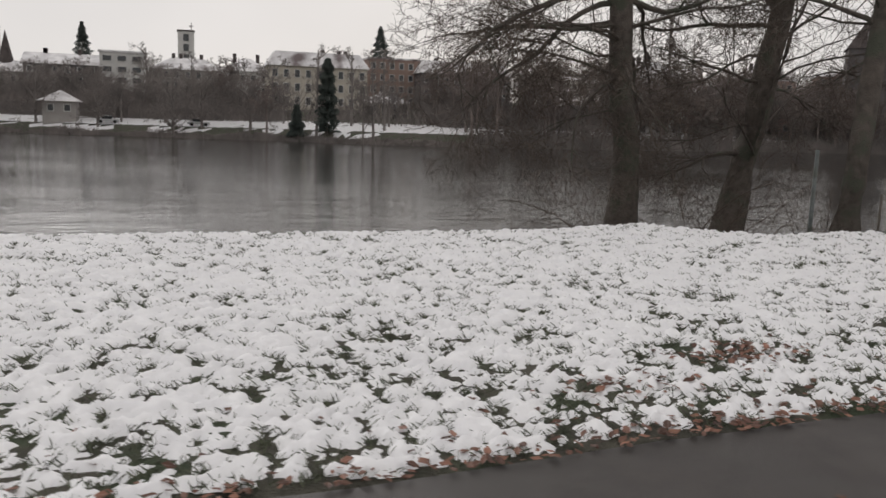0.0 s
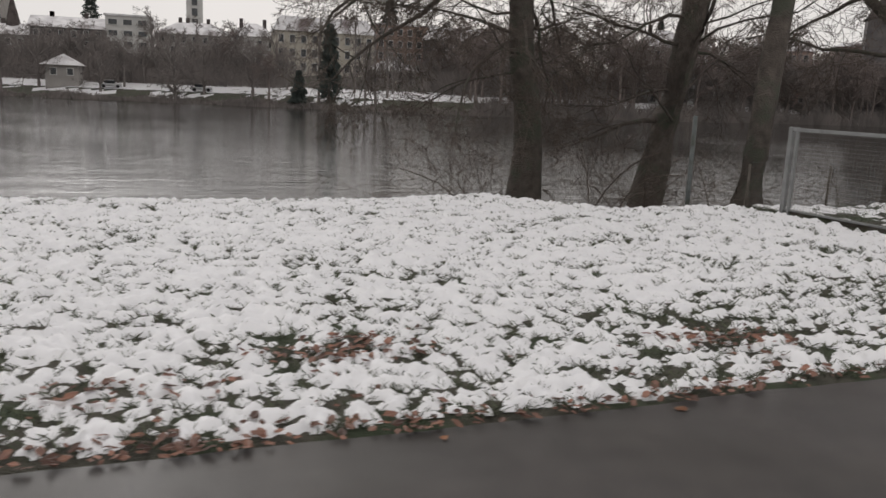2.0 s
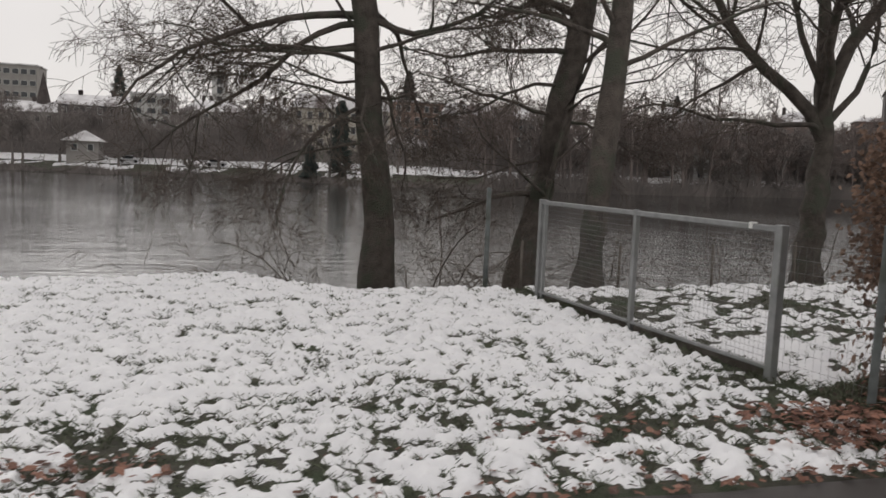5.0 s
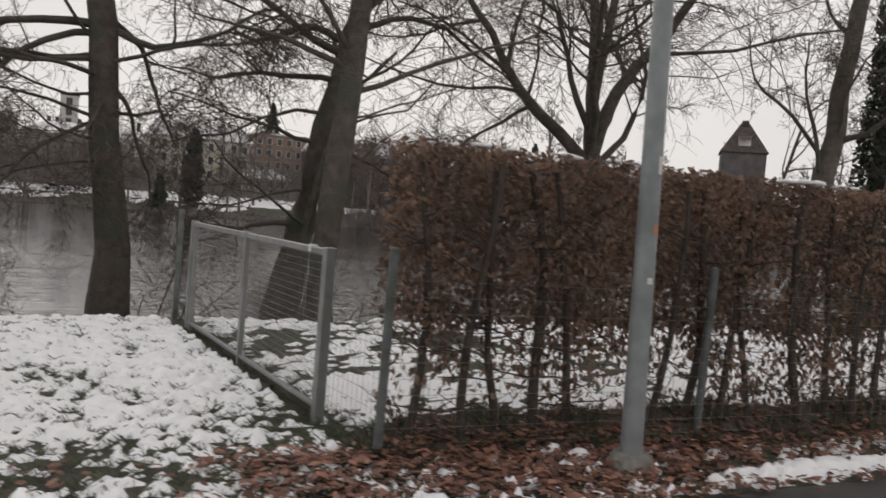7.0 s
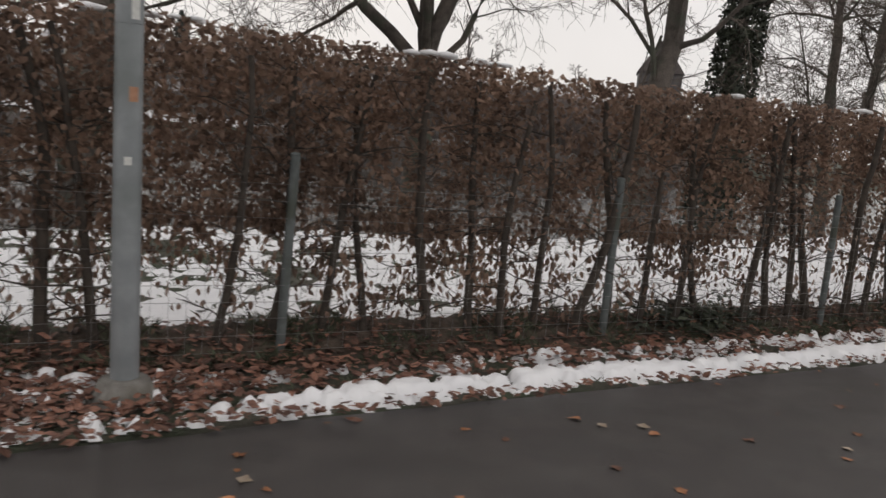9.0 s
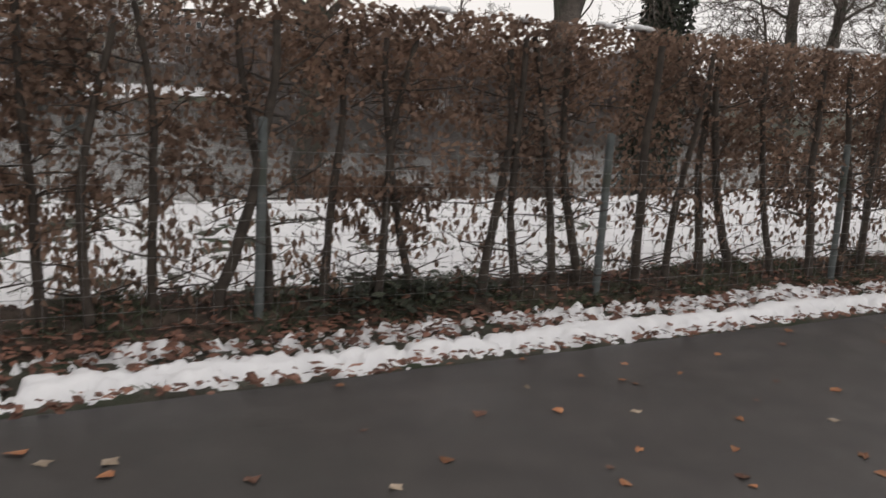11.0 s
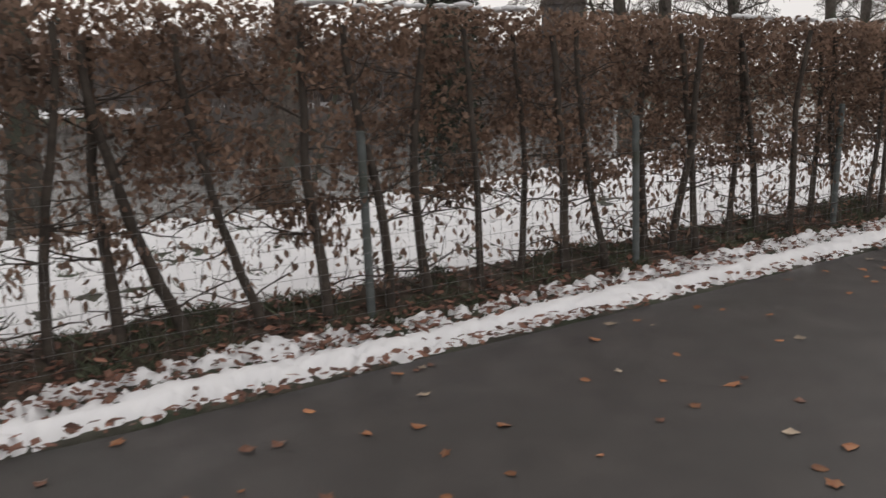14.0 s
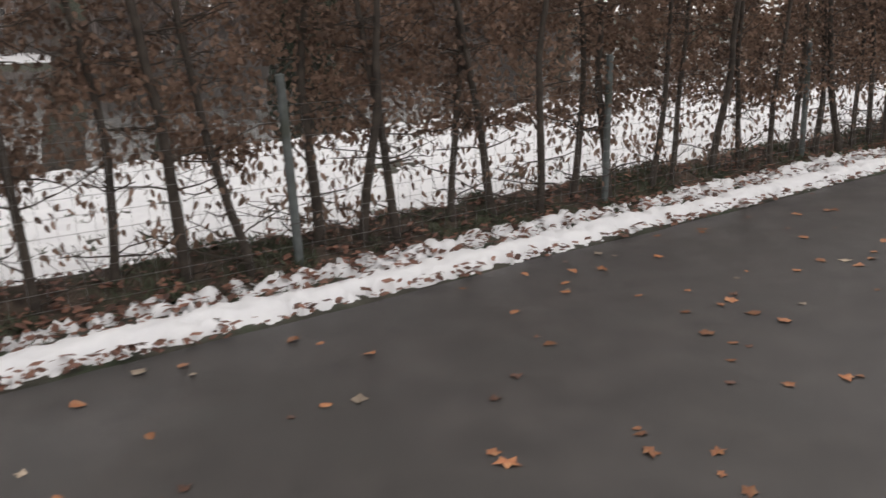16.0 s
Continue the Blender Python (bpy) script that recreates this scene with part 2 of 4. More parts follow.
GRAD = np.random.RandomState(8).uniform(-1, 1, (512, 2))


def grid_noise(x, y, seed=0):
    xi, yi = np.floor(x).astype(int), np.floor(y).astype(int)
    xf, yf = x - xi, y - yi
    u, w = xf * xf * (3 - 2 * xf), yf * yf * (3 - 2 * yf)

    def g(i, j, dx, dy):
        k = GRAD[PERM[(PERM[(xi + i + seed * 37) % 512] + yi + j) % 512]]
        return k[..., 0] * dx + k[..., 1] * dy
    a = g(0, 0, xf, yf) * (1 - u) + g(1, 0, xf - 1, yf) * u
    c = g(0, 1, xf, yf - 1) * (1 - u) + g(1, 1, xf - 1, yf - 1) * u
    return a * (1 - w) + c * w


# ---- the plan ----
def edge(x):
    """The far edge of the asphalt path."""
    return np.interp(x, [-40, 0.7, 2.3, 4.6, 6.1, 8.5, 11.5, 12.7, 14, 15.6, 18, 20.4, 24, 60], [2.6, 3.28, 3.41, 3.54, 3.64, 3.66, 3.50, 3.54, 3.61, 3.65, 3.67, 3.70, 3.71, 3.72])


def crest(x):
    """Where the lawn breaks off to the river."""
    return np.interp(x, [-60, -2, 7.2, 8.6, 11.4, 15.6, 21, 25, 29, 36, 60], [13, 11.55, 11.35, 10.1, 10.0, 10.5, 10.2, 10.7, 11.7, 13.6, 17])


def far_shore(x):
    return np.interp(x, [-400, -60, -20, 17, 30, 45, 90, 130, 260, 600], [250, 176, 163, 150, 141, 137, 142, 156, 170, 220])


def base_z(x, y):
    lawn = np.interp(x, [-60, 6, 10.5, 60], [-0.12, -0.12, 0.0, 0.0])
    return lawn


WATER_Z = -2.3


def ground_z(x, y):
    c, s = crest(x), far_shore(x)
    z = base_z(x, y) + 0.03 * grid_noise(x * 0.8, y * 0.8, 1)
    z = z + 0.06 * np.exp(-((x - 6.9) / 1.7) ** 2 - ((y - 11.2) / 1.4) ** 2)
    z = np.where(y < edge(x) + 0.02, base_z(x, y) - 0.03, z)
    down = np.clip((y - c) / 5.0, 0, 1)
    z = z - (down ** 1.1) * 3.4
    up = np.clip((y - s) / 9.0, 0, 1)
    z = z + up * 3.0 + np.clip((y - s - 7) / 22, 0, 1) * 2.4
    z = z + np.clip((y - s - 30) / 120, 0, 1) * 10.0
    return z


def bed_z(x, y):
    """The low earth bank on which the hedge grows."""
    rise = 0.21 * np.exp(-((y - 4.86) / 0.31) ** 2) + 0.07 * grid_noise(x * 4.3, y * 4.7, 15) + 0.05 * grid_noise(x * 11, y * 11, 16)
    return ground_z(x, y) - 0.03 + np.clip((x - 11.1) / 0.8, 0, 1) * rise


def sheet(name, xs, ys, zf, mat, parent=None, label="", smooth=True):
    gx, gy = np.meshgrid(xs, ys)
    gz = zf(gx, gy)
    v = np.stack([gx, gy, gz], -1).reshape(-1, 3).tolist()
    w, h = len(xs), len(ys)
    i = np.arange((h - 1) * w).reshape(h - 1, w)[:, :-1].reshape(-1)
    f = np.stack([i, i + 1, i + w + 1, i + w], 1).tolist()
    return mesh_object(name, v, f, mat, parent, label, smooth)


gxs = np.concatenate([[-900, -500, -300, -200, -140, -100, -80, -60, -45, -30, -20], np.arange(-12, 40, 0.3), [42, 46, 52, 60, 70, 80, 90, 100, 115, 130, 150, 180, 220, 300, 420, 600, 1000]])
gys = np.concatenate([[-600, -200, -80, -40, -20, -12, -6, 0, 2], np.arange(3, 18, 0.25), [19, 21, 25, 35, 60, 90, 110, 125], np.arange(130, 215, 2.5), [225, 240, 260, 290, 340, 420, 600, 1200]])
M_GROUND = material("bank_ground", (0.050, 0.048, 0.038), (0.105, 0.10, 0.078), 5, 0.9, 0.9, 60, stain=(0.058, 0.074, 0.044), dist=0.03)
tagged(sheet("ground", gxs, gys, ground_z, M_GROUND), "dark winter turf and soil of the river banks", "ground", kind="structure")
tagged(mesh_object("water", [(-900, 9.5, WATER_Z), (1000, 9.5, WATER_Z), (1000, 700, WATER_Z), (-900, 260, WATER_Z)], [(0, 1, 2, 3)], M_WATER),
       "dark rippled river water reflecting the far bank", "river", kind="structure")

pxs = np.concatenate([np.arange(-45, -6, 1.5), np.arange(-6, 36, 0.12), np.arange(36, 80, 2)])


def asphalt_path():
    vs, fs = [], []
    rows = [-7.0, -4.0, -1.0, 1.5, 2.6]
    cols = len(rows) + 2
    wob = 0.05 * grid_noise(pxs * 1.1, pxs * 0 + 3.3, 3) + 0.03 * grid_noise(pxs * 4.3, pxs * 0 + 8.1, 4)
    for x, w in zip(pxs, wob):
        e = float(edge(x)) + float(w)
        z = float(base_z(x, 0))
        for y in rows:
            vs.append((x, y, z + 0.004))
        vs.append((x, e, z))
        vs.append((x, e + 0.02, z - 0.05))
    for i in range(len(pxs) - 1):
        for j in range(cols - 1):
            a = i * cols + j
            fs.append((a, a + cols, a + cols + 1, a + 1))
    return mesh_object("path", vs, fs, M_ASPHALT, smooth=False)


tagged(asphalt_path(), "wet dark grey asphalt footpath beside the lawn", "path", kind="structure")


# ---- snow ----
def fence_x(y):
    return 10.79 + (9.28 - y) * 0.14


def snow_depth(x, y, cover, seed):
    """Depth of the thawing snow over the turf; below zero the turf shows. cover: -1 bare to 1 full."""
    big = np.minimum(1, 3.0 * np.abs(grid_noise(x * 4.6 + 0.5 * grid_noise(x * 3, y * 3, seed + 7), y * 6.2, seed)))
    mid = np.minimum(1, 3.0 * np.abs(grid_noise(x * 9.5 + 9, y * 12.0, seed + 1)))
    h = -0.050 + 0.06 * cover + 0.058 * big + 0.046 * mid + 0.06 * grid_noise(x * 13, y * 15, seed + 2)
    h = h + 0.06 * grid_noise(x * 0.9, y * 1.2, seed + 3) + 0.07 * grid_noise(x * 3.1, y * 4.4, seed + 4)
    return h


def pitted_depth(x, y, cover, seed):
    """Snow pocked by small holes where single grass tufts have thawed through."""
    pits = 0.5 * grid_noise(x * 4.4, y * 5.4, seed) + 0.78 * grid_noise(x * 9.6 + 4, y * 11.5, seed + 1) + 0.6 * grid_noise(x * 19, y * 22, seed + 2)
    pits = pits + 0.30 * grid_noise(x * 1.1, y * 1.7, seed + 3)
    return 0.12 * (-0.085 + 0.62 * cover - pits)


def snow_sheet(name, xs, ys, cover_of, inside, seed, mat, label, depth=snow_depth):
    gx, gy = np.meshgrid(xs, ys)
    gx = gx + 0.3 * (xs[1] - xs[0]) * grid_noise(gx * 21, gy * 21, seed + 9)
    h = depth(gx, gy, cover_of(gx, gy), seed)
    h = np.where(inside(gx, gy), h, -0.05)
    h = np.where(h > 0, 0.085 * (1 - np.exp(-h / 0.06)), h)
    gz = ground_z(gx, gy) + 0.004 + np.maximum(h, -0.012)
    w, hh = len(xs), len(ys)
    i = np.arange((hh - 1) * w).reshape(hh - 1, w)[:, :-1].reshape(-1)
    f = np.stack([i, i + 1, i + w + 1, i + w], 1)
    top = h.reshape(-1)
    f = f[(top[f] > 0).any(axis=1)]
    used = np.unique(f)
    remap = np.full(top.size, -1)
    remap[used] = np.arange(used.size)
    v = np.stack([gx, gy, gz], -1).reshape(-1, 3)[used]
    ob = mesh_object(name, v.tolist(), remap[f].tolist(), mat, smooth=True)
    return tagged(ob, label, "snow", kind="stuff"), (gx, gy, h)


def lawn_cover(x, y):
    near = np.clip((y - edge(x)) / 4.5, 0, 1)
    c = 0.21 + 0.12 * near - np.interp(x - 0.6 * np.clip(y - 5.5, 0, 1), [10.3, 11.2, 11.7, 12.0], [0, 0.4, 0.6, 1.4])
    for px, py, wx, wy, k in ((6.5, 4.75, 0.9, 0.5, 0.55), (3.7, 4.75, 0.7, 0.3, 0.5), (1.4, 4.6, 0.8, 0.3, 0.35), (10.0, 4.7, 1.2, 0.5, 0.45), (8.3, 5.2, 0.8, 0.4, 0.3), (5.2, 4.1, 0.6, 0.3, 0.3)):
        c = c - 0.6 * k * np.exp(-(((x - px) / wx) ** 2 + ((y - py) / wy) ** 2))
    c = c - 0.8 * np.clip((0.14 - (y - edge(x))) / 0.1, 0, 1)
    return c


lawn_snow, LAWN = snow_sheet("lawn_snow", np.arange(-7, 12.0, 0.026), np.arange(3.2, 12.1, 0.026), lawn_cover,
                             lambda x, y: (y > edge(x) + 0.11 + 0.16 * grid_noise(x * 2.7, y * 0, 45)) & (x < np.where(y > 5.5, fence_x(y) - 0.10, 12.0)) & (y < crest(x) + 0.7), 11, M_SNOW,
                             "thawing white snow in clumps over a winter lawn", pitted_depth)


def verge_cover(x, y):
    d = (y - edge(x))
    c = -0.75 + 1.6 * np.exp(-((d - 0.23) / 0.165) ** 2) + 0.90 * np.exp(-((d - 0.68) / 0.20) ** 2)
    c = c + np.interp(x, [10.9, 13.3, 14.2, 16, 18, 22, 40], [-0.25, -0.25, -0.15, -0.08, 0.02, 0.12, 0.2])
    w = np.clip((x - 12.9) / 1.1, 0, 1)
    return w * c - (1 - w) * 0.08


verge_snow, VERGE = snow_sheet("verge_snow", np.arange(10.9, 38, 0.028), np.arange(3.5, 4.75, 0.028), verge_cover,
                               lambda x, y: (y > edge(x) + 0.04) & (y < edge(x) + 1.0), 23, M_SNOW,
                               "strip of wet white snow between the path and the hedge", lambda x, y, c, k: 1.9 * pitted_depth(x, y, c, k))
garden_snow, GARDEN = snow_sheet("garden_snow", np.arange(10.9, 60, 0.085), np.arange(4.7, 15.5, 0.085),
                                 lambda x, y: np.interp(x, [11, 15, 20, 26], [0.26, 0.34, 0.5, 0.62]) - 0.7 * np.exp(-(((x - 14.0) / 2.5) ** 2 + ((y - 8.8) / 1.2) ** 2)),
                                 lambda x, y: (x > fence_x(y) + 0.15) & (y > 5.25) & (y < crest(x) + 0.4), 31, M_SNOW,
                                 "thawing white snow on the fenced garden lawn")

xs_far = np.concatenate([np.arange(-90, 150, 1.2)])
snow_sheet("far_bank_snow", xs_far, np.arange(146, 215, 0.9), lambda x, y: 0.75 + 0.0 * x,
           lambda x, y: (y > far_shore(x) + 7.0 + 3.0 * grid_noise(x * 0.15, y * 0, 44)) & (y < far_shore(x) + 24) & (np.abs(y - far_shore(x) - 9) > 1.2), 41, M_SNOW_OLD,
           "patchy snow on the far bank's lawn and path")


# ---- grass blades where the turf shows through ----
def blades(name, fields, seed, label, tall=0.048, zf=ground_z):
    rng = np.random.RandomState(seed)
    vs, fs = [], []
    for (gx, gy, h), inside, number in fields:
        ok = np.argwhere((h < 0.014) & inside(gx, gy))
        pick = ok[rng.randint(0, len(ok), number)]
        px, py = gx[pick[:, 0], pick[:, 1]], gy[pick[:, 0], pick[:, 1]]
        pz = zf(px, py)
        for x, y, z in zip(px, py, pz):
            for _ in range(4):
                a, lean = rng.uniform(0, 6.283), rng.uniform(0.02, 0.09)
                hgt = tall * rng.uniform(0.4, 1.1)
                bx, by = x + rng.uniform(-0.025, 0.025), y + rng.uniform(-0.025, 0.025)
                dx, dy = math.cos(a), math.sin(a)
                k = len(vs)
                vs += [(bx - dy * 0.003, by + dx * 0.003, z - 0.01), (bx + dy * 0.003, by - dx * 0.003, z - 0.01),
                       (bx + dx * lean * 0.6 + dy * 0.0015, by + dy * lean * 0.6 - dx * 0.0015, z + hgt * 0.7), (bx + dx * lean, by + dy * lean, z + hgt)]
                fs += [(k, k + 1, k + 2), (k, k + 2, k + 3)]
    return tagged(mesh_object(name, vs, fs, M_GRASS), label, "grass", kind="stuff")


blades("grass", [(LAWN, lambda x, y: (y > edge(x) + 0.08) & (x < fence_x(y) + 0.3) & (y < crest(x)) & (x > -4), 15000),
                 (VERGE, lambda x, y: (y > edge(x) + 0.1) & (y < edge(x) + 1.0), 900),
                 (GARDEN, lambda x, y: (y < crest(x)) & (x > fence_x(y) + 0.1) & (x < 24), 2600)], 51, "green and yellowed grass tufts poking through snow")


# ---- fallen leaves ----
def leaf_outline(rng, lobes, size):
    pts = []
    for k in range(lobes * 2):
        a = 2 * math.pi * k / (lobes * 2)
        r = size * ((1.0 if k % 2 == 0 else 0.62) * rng.uniform(0.7, 1.15))
        pts.append((math.cos(a) * r, math.sin(a) * r * 0.8, rng.uniform(0.0, 0.2) * size))
    return pts


def litter(name, spots, seed, mat, label, size=0.032):
    rng = np.random.RandomState(seed)
    vs, fs = [], []
    for x, y, z in spots:
        k = len(vs)
        a, s = rng.uniform(0, 6.283), size * rng.uniform(0.5, 1.35)
        ca, sa = math.cos(a), math.sin(a)
        tx, ty = rng.uniform(-0.35, 0.35, 2)
        for u, v, w in ((-1, 0, 0.25), (-0.3, 0.55, 0.1), (0.5, 0.45, 0.3), (1.1, 0, 0.1), (0.4, -0.5, 0.35), (-0.4, -0.55, 0.15)):
            q = (u * s, v * s)
            vs.append((x + ca * q[0] - sa * q[1], y + sa * q[0] + ca * q[1], z + 0.006 + (w * s + q[0] * tx + q[1] * ty)))
        fs += [(k, k + 1, k + 2), (k, k + 2, k + 3), (k, k + 3, k + 4), (k, k + 4, k + 5)]
    return tagged(mesh_object(name, vs, fs, mat), label, "leaves", kind="stuff")


rng = np.random.RandomState(61)
spots = []
for _ in range(800):
    x = rng.uniform(-3, 12)
    y = float(edge(x)) + abs(rng.normal(0, 0.14)) - 0.04 + (0.9 * rng.uniform() ** 2 if rng.uniform() < 0.25 else 0)
    spots.append((x, y, float(base_z(x, y)) + 0.015))
for _ in range(8500):
    x = 11.0 - abs(rng.normal(0, 0.35)) if rng.uniform() < 0.04 else 11.0 + 27 * rng.uniform() ** 1.3
    d = rng.uniform(0.28, 1.15) if rng.uniform() < 0.85 else abs(rng.normal(0, 0.07)) - 0.05
    y = float(edge(x)) + d
    spots.append((x, y, max(0.012, float(bed_z(np.array(x), np.array(y)))) + 0.055 * rng.uniform()))
for _ in range(1500):
    x, y = rng.normal(12.6, 0.9), rng.uniform(3.6, 4.7)
    if x > 10.2 + abs(rng.normal(0, 0.6)):
        spots.append((x, y, max(0.015, float(bed_z(np.array(x), np.array(y)))) + 0.02 * rng.uniform()))
for cx, cy, number in ((3.9, 4.7, 110), (6.4, 4.45, 90), (2.6, 4.2, 50), (9.3, 4.5, 60)):
    for _ in range(number):
        x, y = rng.normal(cx, 0.28), rng.normal(cy, 0.14)
        spots.append((x, y, float(ground_z(np.array(x), np.array(y))) + 0.03))
litter("leaf_litter", spots, 62, M_LITTER, "wet rust-brown fallen leaves along the path edge")

leaf_meshes = []
for k in range(9):
    pts = leaf_outline(rng, (5, 4, 3, 4, 5, 3, 5, 4, 3)[k], 0.05)
    me = bpy.data.meshes.new("fallen_leaf")
    me.from_pydata([(0, 0, 0.006)] + pts, [], [(0, 1 + i, 1 + (i + 1) % len(pts)) for i in range(len(pts))])
    me.materials.append((M_FALLEN, M_FALLEN_DARK, M_FALLEN, M_FALLEN_PALE, M_FALLEN, M_FALLEN, M_FALLEN, M_FALLEN_DARK, M_FALLEN)[k])
    leaf_meshes.append(me)
for k in range(290):
    x = rng.uniform(-1, 12) if k < 26 else 12 + 17 * rng.uniform() ** 0.85
    y = float(edge(x)) - 0.05 - (3.3 if x > 11 else 1.6) * rng.uniform() ** 1.1
    ob = new("fallen_leaf", leaf_meshes[k % 9])
    ob.matrix_basis = pose(x, y, float(base_z(x, y)) + 0.006, rng.uniform(-6, 6), rng.uniform(-6, 6), rng.uniform(0, 360)) @ Matrix.Scale(rng.uniform(0.5, 1.2), 4)
    tagged(ob, ("dark sodden brown" if k % 9 in (1, 7) else "bleached tan" if k % 9 == 3 else "orange-brown") + " fallen leaf lying on wet asphalt", "leaf", group="leaves on the path")


# ---- trees ----
def wander(start, direction, length, segs, rng, bend=0.18, droop=0.0, rise=0.0):
    pts, d = [start.copy()], direction.normalized()
    for _ in range(segs):
        d = (d + Vector((rng.gauss(0, bend), rng.gauss(0, bend), rng.gauss(0, bend) - droop + rise))).normalized()
        pts.append(pts[-1] + d * (length / segs))
    return pts


def taper(r0, r1, count):
    return [r0 + (r1 - r0) * (i / (count - 1)) ** 0.8 for i in range(count)]


def sprout(wood, twigs, pts, r0, length, level, rng, counts, droop, thin, spread=0.9):
    """Side branches along a limb, each with its own twigs."""
    if level >= len(counts):
        return
    for _ in range(counts[level]):
        t = rng.uniform(0.22, 0.98) ** 0.85
        i = min(int(t * (len(pts) - 1)), len(pts) - 2)
        p = pts[i].lerp(pts[i + 1], t * (len(pts) - 1) - i)
        along = (pts[i + 1] - pts[i]).normalized()
        side = Vector((rng.gauss(0, 1), rng.gauss(0, 1), rng.gauss(0, 0.7)))
        side = (side - along * side.dot(along)).normalized()
        d = along * rng.uniform(0.4, 1.0) + side * spread
        ln = length * rng.uniform(0.35, 0.62) * (1.15 - 0.5 * t)
        r = max(r0 * (1 - 0.6 * t) * rng.uniform(0.28, 0.46), thin)
        segs = (6, 5, 4, 3)[min(level, 3)]
        q = wander(p, d, ln, segs, rng, 0.16, droop * (0.6 + 0.5 * level))
        (wood if level < 1 else twigs).add(q, taper(r, max(r * 0.35, thin * 0.7), len(q)), (6, 4, 3, 3)[min(level, 3)])
        sprout(wood, twigs, q, r, ln, level + 1, rng, counts, droop, thin, spread)


def tree(name, x, y, z, trunk, limbs, seed, label, counts=(6, 6, 5), droop=0.03, thin=0.005, bark=None, twig=None, slim=0.72, roots=True):
    """trunk: (height, radius, lean x, lean y); limbs: (height share, heading in degrees, rise in degrees, length, radius)."""
    rng = random.Random(seed)
    ob = new(name)
    ob.location = (x, y, z)
    wood, twigs = Tubes(), Tubes()
    h, r, lx, ly = trunk
    below = float(ground_z(np.array(float(x)), np.array(float(y)))) - z if roots else 0
    pts = [Vector((0, 0, min(below, 0) - 0.2))]
    for i in range(1, 13):
        t = i / 12
        pts.append(Vector((lx * t + rng.gauss(0, 0.05) * r * 2, ly * t + rng.gauss(0, 0.05) * r * 2, h * t)))
    rad = [r * ((1.35 if roots else 1) if i == 0 else (1.1 if i == 1 else 1 - 0.55 * (i / 12))) * rng.uniform(0.96, 1.05) for i in range(13)]
    wood.add(pts, rad, 12)
    for share, heading, rise, length, radius in limbs:
        k = min(int(share * 12), 11)
        p = pts[k].lerp(pts[k + 1], share * 12 - k)
        d = Vector((math.cos(radians(heading)) * math.cos(radians(rise)), math.sin(radians(heading)) * math.cos(radians(rise)), math.sin(radians(rise))))
        q = wander(p, d, length, 10, rng, 0.17, droop * 0.6)
        radius *= slim
        wood.add(q, taper(radius, radius * 0.25, len(q)), 7)
        sprout(wood, twigs, q, radius, length, 0, rng, counts, droop, thin)
    wood.make("trunk", bark or M_BARK, ob)
    c = twigs.make("crown", twig or M_TWIG, ob, "fine bare twigs", smooth=False)
    c["kind"] = "stuff"
    return tagged(ob, label, "tree")


def upright_limbs(rng, number, low, high, length, radius):
    return [(rng.uniform(low, high), rng.uniform(0, 360), rng.uniform(15, 65), length * rng.uniform(0.7, 1.1), radius * rng.uniform(0.7, 1.1)) for _ in range(number)]


TREE_LABEL = "bare dark-barked tree standing on the river bank"
rr = random.Random(5)
tree("bank_tree", 10.2, 17.0, -1.9, (13, 0.36, -1.1, 0),
     [(0.50, 185, 12, 5.6, 0.13), (0.46, 170, -2, 4.6, 0.08), (0.52, 5, -12, 3.2, 0.10), (0.36, 200, -32, 4.0, 0.07), (0.55, 150, 30, 5.0, 0.12), (0.30, 190, -10, 3.0, 0.05), (0.62, 260, 40, 4.0, 0.10),
      (0.40, 240, -30, 3.0, 0.07), (0.56, 200, 5, 5.5, 0.10), (0.42, 215, 12, 4.5, 0.07), (0.44, 330, 10, 4.0, 0.07), (0.38, 20, -5, 3.4, 0.06), (0.58, 20, 25, 4.5, 0.08), (0.60, 175, 28, 5.0, 0.08), (0.36, 165, 28, 3.4, 0.06), (0.42, 150, 35, 3.4, 0.06), (0.47, 195, 30, 3.6, 0.06), (0.40, 180, 5, 3.2, 0.05), (0.33, 215, 10, 2.8, 0.05), (0.49, 185, -5, 5.2, 0.11), (0.50, 350, -4, 3.6, 0.12), (0.45, 195, -25, 3.4, 0.09), (0.42, 10, -25, 3.0, 0.08)] + upright_limbs(rr, 6, 0.55, 0.95, 4.5, 0.12), 71, "tall bare tree with long drooping limbs on the river bank", (10, 8, 6), 0.045, 0.0052)
tree("bank_tree", 13.35, 17.6, -2.0, (12.5, 0.40, 2.6, 0),
     [(0.57, 170, 32, 3.0, 0.15), (0.50, 175, 8, 4.6, 0.11), (0.62, 30, 45, 4.0, 0.14), (0.40, 200, -20, 3.5, 0.08), (0.3, 180, 0, 3, 0.06), (0.44, 205, 15, 4.2, 0.07), (0.47, 340, 20, 4.2, 0.07), (0.38, 0, 5, 3.4, 0.06), (0.06, 180, 87, 8.0, 0.17), (0.24, 190, 15, 2.8, 0.11), (0.55, 178, 20, 4.2, 0.15), (0.60, 8, 25, 5.0, 0.12)] + upright_limbs(rr, 7, 0.5, 0.95, 4.2, 0.12), 72, "leaning bare tree with an arching limb on the river bank", (9, 8, 6), 0.045, 0.0052)
